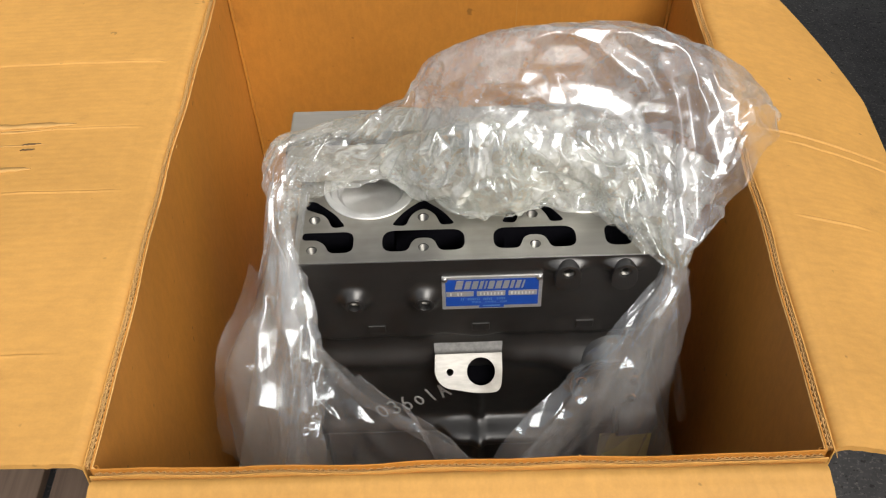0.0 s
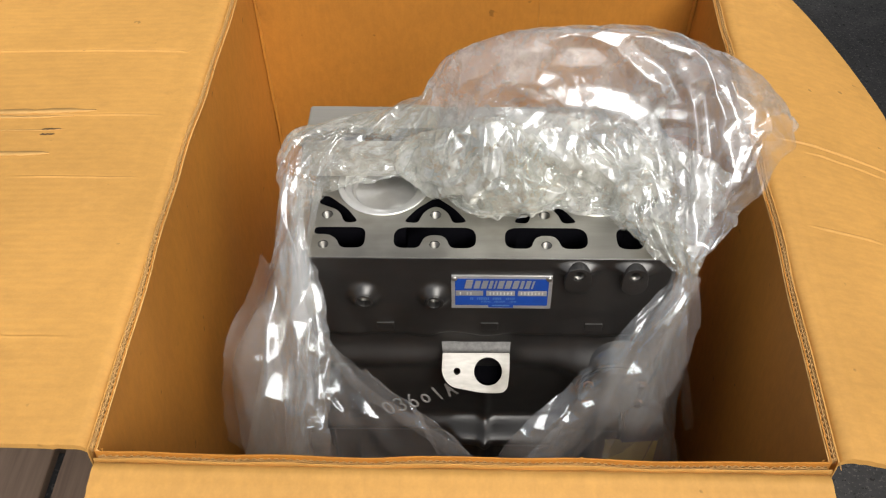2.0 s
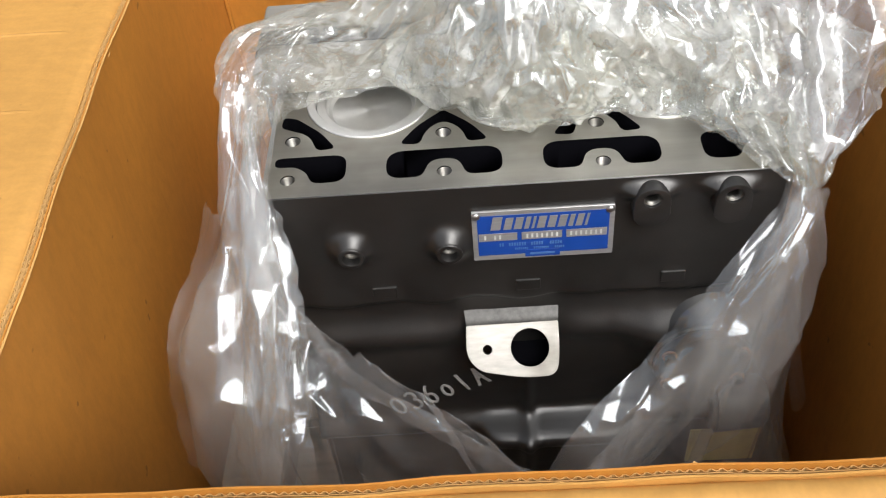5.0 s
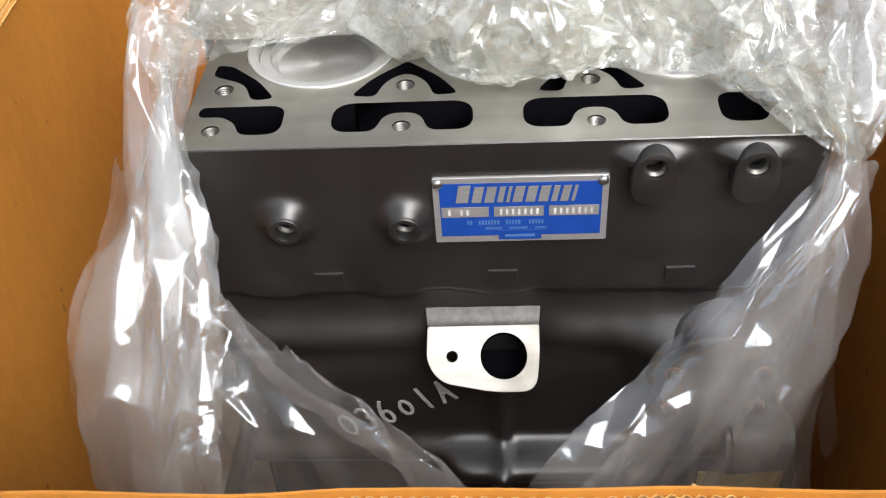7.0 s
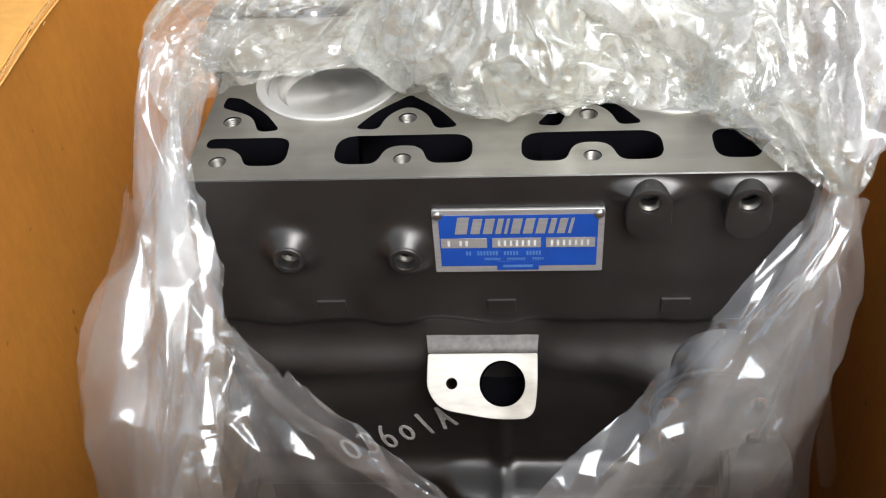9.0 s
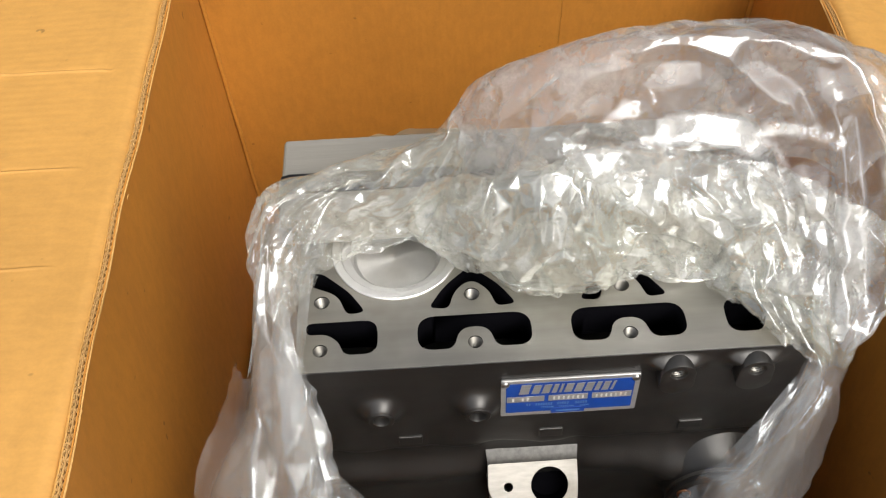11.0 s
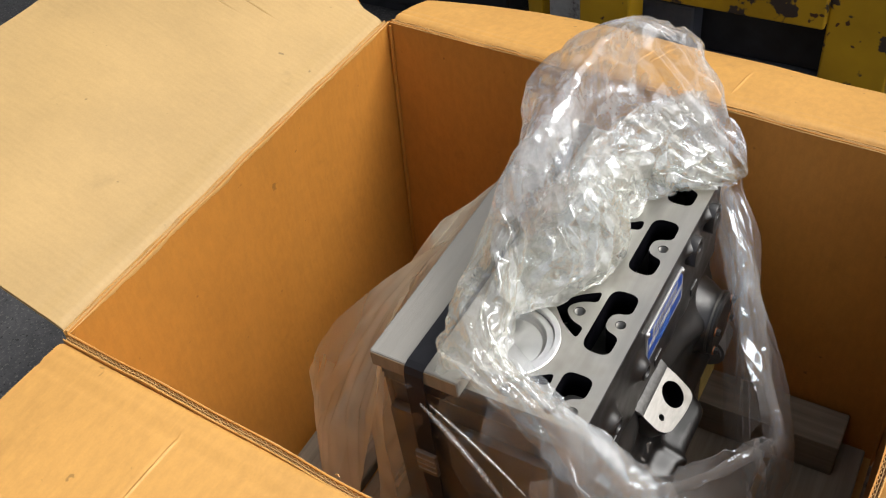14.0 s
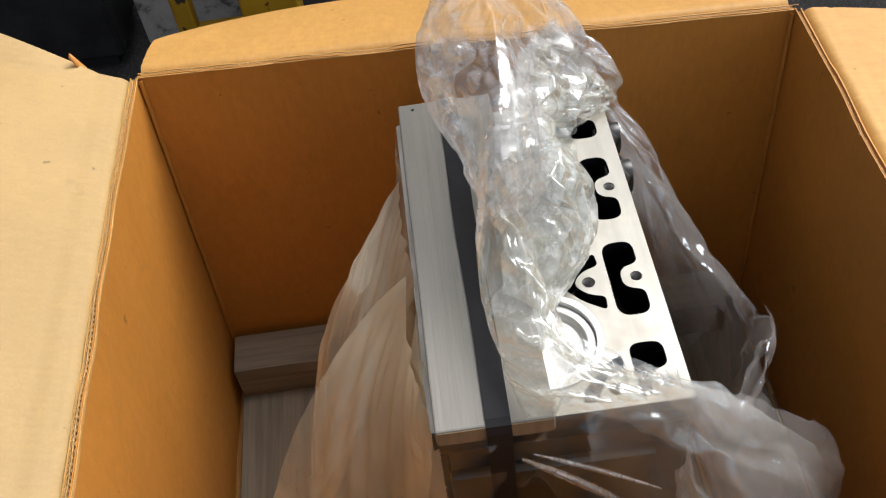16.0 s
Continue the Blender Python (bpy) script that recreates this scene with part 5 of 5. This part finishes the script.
KNEE = [(0.067, -0.144, 0.250), (0.129, -0.150, 0.280), (0.187, -0.135, 0.310), (0.241, -0.061, 0.330), (0.271, 0.011, 0.330), (0.265, 0.153, 0.330),
        (0.230, 0.230, 0.350), (0.125, 0.235, 0.360), (0.011, 0.229, 0.350), (-0.117, 0.228, 0.340), (-0.156, 0.188, 0.350), (-0.152, 0.099, 0.380),
        (-0.172, 0.034, 0.440), (-0.204, -0.063, 0.458), (-0.146, -0.150, 0.450), (-0.131, -0.145, 0.360), (-0.063, -0.141, 0.290), (0.012, -0.146, 0.280)]
HEM = [(0.070, -0.135, 0.143), (0.140, -0.150, 0.143), (0.205, -0.155, 0.143), (0.262, -0.090, 0.203), (0.290, 0.000, 0.203), (0.280, 0.170, 0.203),
       (0.230, 0.270, 0.203), (0.110, 0.290, 0.143), (-0.030, 0.280, 0.143), (-0.160, 0.270, 0.203), (-0.185, 0.210, 0.203), (-0.182, 0.095, 0.203),
       (-0.194, 0.030, 0.203), (-0.204, -0.060, 0.215), (-0.193, -0.130, 0.203), (-0.161, -0.140, 0.143), (-0.070, -0.135, 0.143), (0.010, -0.135, 0.143)]
SKIRT = np.stack([np.array(q) for q in (RIM_LINE, SHOULDER, KNEE, HEM)], 1)
NU, NV = 560, 161
cols = catmull(SKIRT, np.linspace(0, len(SKIRT), NU, endpoint=False), True)
skirt = np.stack([catmull(c, np.linspace(0, 1, NV) ** 1.15 * 3) for c in cols])
uu = np.linspace(0, 2 * np.pi, NU, endpoint=False)[:, None]
vv = np.linspace(0, 1, NV)[None, :]
# tear jags along the upper front edge
jag = 0.006 * tri(uu * 61 + 2 * np.sin(uu * 17)) * np.clip(np.sin(uu * 23) + 0.4, 0, 1) + 0.003 * tri(uu * 190)
skirt[..., 2] += jag * np.exp(-(vv / 0.05) ** 2)
rear = np.clip((skirt[..., 1] - 0.12) / 0.06, 0, 1)
S, T = arc(skirt)
first = wrinkle(S, T, 0.075, 0.50, 3, 4.0, 8, 0.006) * (1 - 0.5 * rear) + wrinkle(S, T, 0.034, 0.40, 5, 6, 20, 0.004) * gate(S, T, 12, 5) * (1 - 0.7 * rear)
lobe = np.clip((-0.10 - skirt[..., 0]) / 0.03, 0, 1) * (1 - rear)      # the slack lobe beside the end of the block
first += lobe * (wrinkle(S, T, 0.050, 0.9, 21, 4.5, -6, 0.004) + wrinkle(S, T, 0.026, 0.7, 23, 6.0, 10, 0.003) * gate(S, T, 14, 21))
first += 0.008 * np.sin(uu * 11 + 2.5 * vv) * rear
skirt = settle(skirt, first, 0.12 * (1 - 0.9 * rear) + 0.06 * lobe, 0.045 * (1 - 0.8 * rear), 0.014 - 0.005 * np.exp(-(vv / 0.1) ** 2) - 0.002 * lobe, 0.5 * np.exp(-(vv / 0.02) ** 2) + np.clip((vv - 0.93) / 0.07, 0, 1), True,
               fine=wrinkle(S, T, 0.016, 0.35, 9, 5, 14, 0.003) * gate(S, T, 15, 8) * (1 - 0.9 * rear))
skirt += normals(skirt, True) * (lobe * (wrinkle(S, T, 0.038, 0.55, 31, 3.6, 4, 0.003) + wrinkle(S, T, 0.018, 0.35, 33, 5.0, -12, 0.002) * gate(S, T, 15, 33)))[..., None]
skirt = clear_of_front(creased(skirt, (6, 9), 5, 0.92, closed=True))
ob = film_part("bag_skirt", skirt, [M_FILM_DRAPE, M_FILM_CALM, M_FILM_MILK, M_FILM_TAUT], "", True)
sk = skirt[:, :-1]
mat_of = np.where(sk[..., 1] > 0.185, 1, np.where(sk[..., 0] < -0.10, np.where(sk[..., 1] < 0.07, 2, 3), 0)).astype(np.int32)
ob.data.polygons.foreach_set("material_index", mat_of.reshape(-1))

# hood: the torn top, pushed up and back into a puffed arch over the deck; five lines along the block
LIP = [(-0.130, 0.000, 0.628), (-0.114, 0.036, 0.622), (-0.096, 0.066, 0.612), (-0.055, 0.082, 0.609), (-0.010, 0.086, 0.609), (0.008, 0.062, 0.609), (0.027, 0.036, 0.609),
       (0.070, 0.028, 0.609), (0.120, 0.039, 0.609), (0.165, 0.041, 0.609), (0.198, -0.006, 0.606), (0.226, -0.034, 0.600), (0.240, -0.030, 0.592), (0.246, -0.010, 0.585)]
FRONT_FOLD = [(-0.142, 0.020, 0.642), (-0.127, 0.046, 0.647), (-0.099, 0.074, 0.639), (-0.055, 0.084, 0.634), (-0.010, 0.085, 0.644), (0.012, 0.072, 0.653), (0.032, 0.056, 0.667),
              (0.072, 0.050, 0.673), (0.124, 0.052, 0.670), (0.170, 0.054, 0.662), (0.214, 0.034, 0.655), (0.230, 0.002, 0.642), (0.238, -0.037, 0.617), (0.252, -0.025, 0.622)]
CROWN = [(-0.149, 0.053, 0.652), (-0.133, 0.073, 0.664), (-0.097, 0.089, 0.669), (-0.054, 0.099, 0.680), (-0.010, 0.106, 0.697), (0.016, 0.109, 0.737), (0.036, 0.106, 0.753),
         (0.076, 0.097, 0.770), (0.130, 0.094, 0.773), (0.182, 0.087, 0.770), (0.238, 0.074, 0.759), (0.280, 0.048, 0.733), (0.312, 0.046, 0.712), (0.338, 0.050, 0.684)]
BACK_FOLD = [(-0.147, 0.095, 0.656), (-0.126, 0.113, 0.648), (-0.092, 0.125, 0.644), (-0.052, 0.129, 0.656), (-0.010, 0.127, 0.675), (0.016, 0.121, 0.703), (0.036, 0.117, 0.713),
             (0.080, 0.128, 0.725), (0.134, 0.152, 0.727), (0.188, 0.154, 0.729), (0.240, 0.141, 0.730), (0.284, 0.121, 0.717), (0.313, 0.111, 0.699), (0.327, 0.102, 0.674)]
BACK_EDGE = [(-0.139, 0.116, 0.628), (-0.115, 0.122, 0.628), (-0.086, 0.126, 0.629), (-0.050, 0.128, 0.629), (-0.008, 0.128, 0.629), (0.014, 0.128, 0.629), (0.036, 0.124, 0.629),
             (0.080, 0.120, 0.629), (0.132, 0.118, 0.629), (0.182, 0.118, 0.629), (0.226, 0.126, 0.632), (0.256, 0.124, 0.632), (0.272, 0.112, 0.630), (0.284, 0.098, 0.628)]
HOOD = np.stack([np.array(q) for q in (LIP, FRONT_FOLD, CROWN, BACK_FOLD, BACK_EDGE)], 1)
NU2, NV2 = 445, 241
rows = catmull(HOOD, np.linspace(0, len(HOOD) - 1, NU2))
hood_base = np.stack([catmull(r, np.linspace(0, 4, NV2)) for r in rows])
u2 = np.linspace(0, 1, NU2)[:, None]
w2 = np.linspace(0, 1, NV2)[None, :]
low = np.clip(1 - w2 / 0.34, 0, 1)                                  # the crushed front below the puff
left = np.clip((0.40 - u2) / 0.08, 0, 1)                            # the flattened fold over the first bore
crush = np.clip(1.6 * low + 0.5 * left, 0, 1)


def hood_layer(shrink, seed, label, mats):
    """One layer of the folded film of the hood."""
    core = hood_base[:, :1] * (1 - w2[..., None]) + hood_base[:, -1:] * w2[..., None]
    co = core + (hood_base - core) * shrink
    S, T = arc(co)
    h = wrinkle(S, T, 0.075, 0.42, seed, 4.0, 80, 0.006) * (1 - 0.6 * crush)
    h += wrinkle(S, T, 0.050, 0.40, seed + 1, 5.0, 38, 0.004) * gate(S, T, 9, seed + 1)
    h += wrinkle(S, T, 0.032, 0.70, seed + 2, 9.0, 58, 0.002) * np.clip(0.25 * gate(S, T, 14, seed + 2) + crush, 0, 1)
    h += wrinkle(S, T, 0.026, 0.60, seed + 3, 9.0, -8, 0.002) * gate(S, T, 13, seed + 3) * crush
    patch = gate(S, T, 16, seed + 4)
    co = settle(co, 1.3 * h, 0.020 + 0.09 * patch + 0.07 * crush, 0.050 + 0.12 * patch + 0.06 * crush, 0.008,
                0.35 * np.exp(-(w2 / 0.015) ** 2) + 0.8 * np.exp(-((1 - w2) / 0.03) ** 2), keep_off=clear_of_deck,
                fine=wrinkle(S, T, 0.014, 0.85, seed + 5, 8.0, 30, 0.002) * np.clip(0.7 * gate(S, T, 17, seed + 6) + 0.9 * crush, 0, 1))
    co = creased(co, (8, 7), seed, 0.85, crush)
    rag = np.array([0.006 * noise.noise(Vector((q * 31, seed, 0))) + 0.004 * noise.noise(Vector((q * 90, seed, 3))) for q in u2[:, 0]])[:, None]
    co[..., 1] += rag * np.exp(-(w2 / 0.03) ** 2)
    ob = film_part("bag_hood", clear_of_deck(co, 0.0006 * (seed % 3)), mats, label)
    ob.data.polygons.foreach_set("material_index", (crush[:-1, :-1] > 0.45).reshape(-1).astype(np.int32))


hood_layer(1.0, 11, "puffed crumpled top of the bag with a ragged lip", [M_FILM, M_FILM_CRUSH])

# tight wads and folds of film gathered on the deck
WADS = [
    # (foot, belly, crest, back) at each station along the block
    [[(-0.022, 0.082, 0.606), (-0.034, 0.082, 0.616), (-0.034, 0.098, 0.634), (-0.024, 0.112, 0.632)], [(0.012, 0.050, 0.606), (0.008, 0.046, 0.632), (0.010, 0.070, 0.672), (0.014, 0.110, 0.646)],
     [(0.050, 0.034, 0.606), (0.048, 0.032, 0.650), (0.052, 0.058, 0.700), (0.052, 0.112, 0.655)], [(0.082, 0.036, 0.606), (0.084, 0.034, 0.645), (0.084, 0.060, 0.690), (0.084, 0.112, 0.655)],
     [(0.104, 0.046, 0.606), (0.110, 0.044, 0.625), (0.108, 0.066, 0.664), (0.104, 0.108, 0.640)]],
    [[(0.092, 0.040, 0.606), (0.090, 0.048, 0.632), (0.078, 0.066, 0.676), (0.070, 0.090, 0.700)], [(0.135, 0.046, 0.606), (0.134, 0.050, 0.630), (0.124, 0.058, 0.668), (0.120, 0.084, 0.690)],
     [(0.176, 0.030, 0.606), (0.176, 0.034, 0.630), (0.178, 0.046, 0.664), (0.178, 0.076, 0.684)], [(0.206, 0.000, 0.606), (0.210, 0.004, 0.626), (0.222, 0.024, 0.658), (0.228, 0.052, 0.680)],
     [(0.232, -0.030, 0.604), (0.240, -0.026, 0.618), (0.258, -0.004, 0.642), (0.272, 0.024, 0.668)]],
]
for stations, seed in ((WADS[0], 71), (WADS[0], 83), (WADS[1], 97), (WADS[1], 103)):
    rows = catmull(np.array(stations), np.linspace(0, len(stations) - 1, 201))
    co = np.stack([catmull(r, np.linspace(0, 3, 121)) for r in rows])
    S, T = arc(co)
    lean = 24 if seed < 90 else 62
    turned = gate(S, T, 22, seed + 5)
    h = wrinkle(S, T, 0.034, 1.0, seed, 8.0, lean, 0.003) * (1 - turned) + wrinkle(S, T, 0.028, 1.0, seed + 1, 8.0, lean - 64, 0.003) * turned
    h += wrinkle(S, T, 0.050, 0.7, seed + 3, 4.0, lean + 40, 0.003)
    co = settle(co, 1.3 * h, 0.20, 0.17, 0.009, 0.0, bend=(0.40, 0.06, 0.0), keep_off=clear_of_deck, fine=wrinkle(S, T, 0.013, 1.2, seed + 2, 8.0, lean + 14, 0.002))
    co = creased(co, (6, 8), seed, 0.92)
    film_part("bag_wad", clear_of_deck(co), [M_FILM_WAD], "tightly crushed milky film")


# gathered strands of film along the tear
def strand(path, widths, seed, mat, nu=241, nv=61, depth=0.010, label="gathered strand of torn film"):
    """A crushed band of film along a path, turned towards the front."""
    P = np.array(path, float)
    t = np.linspace(0, len(P) - 1, nu)
    c = catmull(P, t)
    w = np.interp(t, range(len(P)), widths)
    tan = np.gradient(c, axis=0)
    tan /= np.linalg.norm(tan, axis=1, keepdims=True)
    out = np.array([-0.25, -1.0, 0.35])
    out = out - tan * (tan @ out)[:, None]
    out /= np.linalg.norm(out, axis=1, keepdims=True)
    across = np.cross(tan, out)
    s = np.linspace(-1, 1, nv)
    edge = 0.10 * np.array([[noise.noise(Vector((i * 0.11, q * 3.0, seed))) for q in (0, 1)] for i in range(nu)])
    frayed = np.where(s < 0, edge[:, :1], edge[:, 1:]) * np.abs(s) ** 3
    co = c[:, None] + across[:, None] * (w[:, None] * (s + 2 * frayed))[..., None] + out[:, None] * (depth * np.cos(s * 1.5))[None, :, None]
    S, T = arc(co)
    h = wrinkle(T, S, 0.026, 0.8, seed, 9.0, 5, 0.002) + wrinkle(T, S, 0.050, 0.5, seed + 1, 3.0, -20, 0.004)
    co = settle(co, h, 0.03, 0.15, 0.007, 0.0, fine=wrinkle(T, S, 0.011, 0.45, seed + 2, 6.0, -8, 0.002) * gate(S, T, 14, seed))
    film_part("bag_strand", creased(co, (12, 6), seed, 0.85), [mat], label)


strand([(0.238, -0.026, 0.592), (0.235, -0.030, 0.574), (0.206, -0.060, 0.546), (0.178, -0.076, 0.508), (0.152, -0.092, 0.472), (0.122, -0.112, 0.450), (0.096, -0.128, 0.436), (0.070, -0.140, 0.412)],
       [0.010, 0.012, 0.017, 0.020, 0.024, 0.026, 0.022, 0.012], 101, M_FILM_DRAPE)
strand([(0.246, -0.008, 0.590), (0.245, -0.012, 0.568), (0.242, -0.032, 0.519), (0.225, -0.055, 0.481), (0.204, -0.072, 0.440), (0.184, -0.084, 0.408), (0.164, -0.086, 0.374)],
       [0.008, 0.012, 0.018, 0.024, 0.026, 0.022, 0.012], 113, M_FILM_DRAPE)
strand([(-0.132, 0.032, 0.657), (-0.137, 0.004, 0.631), (-0.134, -0.020, 0.596), (-0.129, -0.045, 0.561), (-0.128, -0.080, 0.528), (-0.130, -0.120, 0.490), (-0.128, -0.152, 0.450), (-0.135, -0.150, 0.360)],
       [0.008, 0.014, 0.020, 0.024, 0.028, 0.030, 0.028, 0.030], 127, M_FILM_MILK)
strand([(-0.118, -0.046, 0.516), (-0.080, -0.085, 0.496), (-0.041, -0.115, 0.490), (-0.007, -0.138, 0.482), (0.022, -0.150, 0.464), (0.055, -0.155, 0.435)],
       [0.006, 0.008, 0.008, 0.009, 0.009, 0.008], 139, M_FILM_DRAPE, depth=0.003)
strand([(-0.164, 0.004, 0.575), (-0.176, -0.005, 0.536), (-0.192, -0.030, 0.492), (-0.200, -0.050, 0.443), (-0.205, -0.060, 0.340)],
       [0.010, 0.015, 0.020, 0.024, 0.028], 151, M_FILM_MILK)
strand([(0.262, 0.010, 0.455), (0.276, 0.004, 0.385), (0.288, -0.002, 0.330), (0.296, -0.004, 0.290)],
       [0.002, 0.004, 0.006, 0.005], 163, M_FILM_MILK, 121, 29, 0.002)


# two tight folds drawn down from the strap
def fold(a, b, sag, width, tall):
    """A sleek pinched ridge of film between two points, thin at both ends."""
    a, b = np.array(a), np.array(b)
    t, q = np.linspace(0, 1, 81)[:, None], np.linspace(-1, 1, 25)[None, :]
    out = np.array((-0.85, -0.30, 0.40))
    across = np.cross(b - a, out)
    across /= np.linalg.norm(across)
    swell = np.sin(np.pi * (0.06 + 0.88 * t)) ** 0.7
    ridge = tall * swell * (np.exp(-(q / 0.30) ** 2) + 0.35 * np.exp(-((q - 0.62) / 0.20) ** 2))
    co = a + (b - a) * t[..., None] + across * (width * swell * q)[..., None] + out * (ridge - sag * np.sin(np.pi * t))[..., None]
    film_part("bag_fold", co, [M_FILM], "tight glossy fold of film")


fold((-0.157, 0.123, 0.600), (-0.174, 0.034, 0.522), 0.004, 0.0036, 0.0024)
fold((-0.156, 0.114, 0.603), (-0.170, 0.016, 0.545), 0.003, 0.0022, 0.0014)


# broad slack sheets: two trailing off the rear of the board, one over the end of the deck, one behind the tear
def trailing(a, b, seed, mat, out, slack, label, lively=0.0):
    """A broad slack sheet between two edge lines, bellied towards out."""
    A, B = (catmull(np.array(q, float), np.linspace(0, len(q) - 1, 161)) for q in (a, b))
    w = np.linspace(0, 1, 141)[None, :, None]
    co = A[:, None] * (1 - w) + B[:, None] * w
    n = normals(co)
    n = n * np.sign((n @ np.array(out)).mean())
    S, T = arc(co)
    free = np.sin(np.pi * w[..., 0])
    co = co + n * (slack * free)[..., None]
    h = wrinkle(T, S, 0.11, 0.42 if lively else 0.24, seed, 5.0, 4, 0.004) * free
    if lively:
        h += wrinkle(T, S, 0.040, 0.30, seed + 1, 5.0, -18, 0.004) * gate(S, T, 9, seed) + lively * wrinkle(T, S, 0.030, 0.5, seed + 3, 6.0, 15, 0.003) * gate(S, T, 11, seed + 1)
    co = settle(co, h, 0.004 + 0.04 * lively, 0.008 + 0.08 * lively, 0.009, 0.0, bend=(0.40, 0.14, 0.03) if lively else (0.6, 0.5, 0.4))
    co = creased(co, (10, 7), seed, 0.85) if lively else creased(co, (40, 24), seed, 0.5)
    if out[1] > 0:
        co[..., 1] = np.maximum(co[..., 1], 0.1885)
    else:
        co = clear_of_deck(co, 0.002) if out[0] < 0 else co
    film_part("bag_drape", co, [mat], label)


trailing([(0.033, 0.189, 0.612), (0.020, 0.245, 0.566), (-0.042, 0.318, 0.497), (-0.064, 0.348, 0.430), (-0.050, 0.372, 0.330), (-0.030, 0.385, 0.205)],
         [(-0.122, 0.189, 0.604), (-0.134, 0.198, 0.530), (-0.150, 0.220, 0.430), (-0.160, 0.240, 0.340), (-0.170, 0.260, 0.260), (-0.182, 0.275, 0.205)],
         211, M_FILM_CALM, (0, 1, 0), 0.014, "smooth milky sheet of slack film")
trailing([(0.165, 0.189, 0.600), (0.130, 0.222, 0.574), (0.086, 0.250, 0.560), (0.086, 0.290, 0.470), (0.110, 0.325, 0.330), (0.125, 0.350, 0.150)],
         [(0.020, 0.189, 0.600), (0.000, 0.218, 0.540), (-0.020, 0.262, 0.450), (-0.025, 0.300, 0.350), (-0.030, 0.335, 0.250), (-0.030, 0.370, 0.150)],
         223, M_FILM_CALM, (0, 1, 0), 0.008, "smooth milky sheet of slack film")
trailing([(-0.090, 0.068, 0.650), (-0.106, 0.034, 0.642), (-0.118, -0.016, 0.612), (-0.120, -0.068, 0.562), (-0.122, -0.116, 0.506), (-0.124, -0.156, 0.456)],
         [(-0.138, 0.088, 0.640), (-0.142, 0.050, 0.610), (-0.146, 0.002, 0.560), (-0.152, -0.050, 0.500), (-0.150, -0.100, 0.445), (-0.146, -0.145, 0.415)],
         241, M_FILM_MILK, (-0.6, -0.5, 0.6), 0.006, "milky film pulled over the end of the deck", 0.8)
trailing([(0.238, -0.024, 0.590), (0.206, -0.060, 0.552), (0.178, -0.076, 0.514), (0.152, -0.092, 0.478), (0.122, -0.112, 0.454), (0.092, -0.130, 0.434)],
         [(0.240, -0.012, 0.530), (0.236, -0.036, 0.470), (0.214, -0.050, 0.420), (0.180, -0.060, 0.370), (0.140, -0.075, 0.330), (0.100, -0.095, 0.300)],
         257, M_FILM_DRAPE, (0.5, -0.8, 0.2), 0.004, "slack film hanging behind the tear", 0.8)
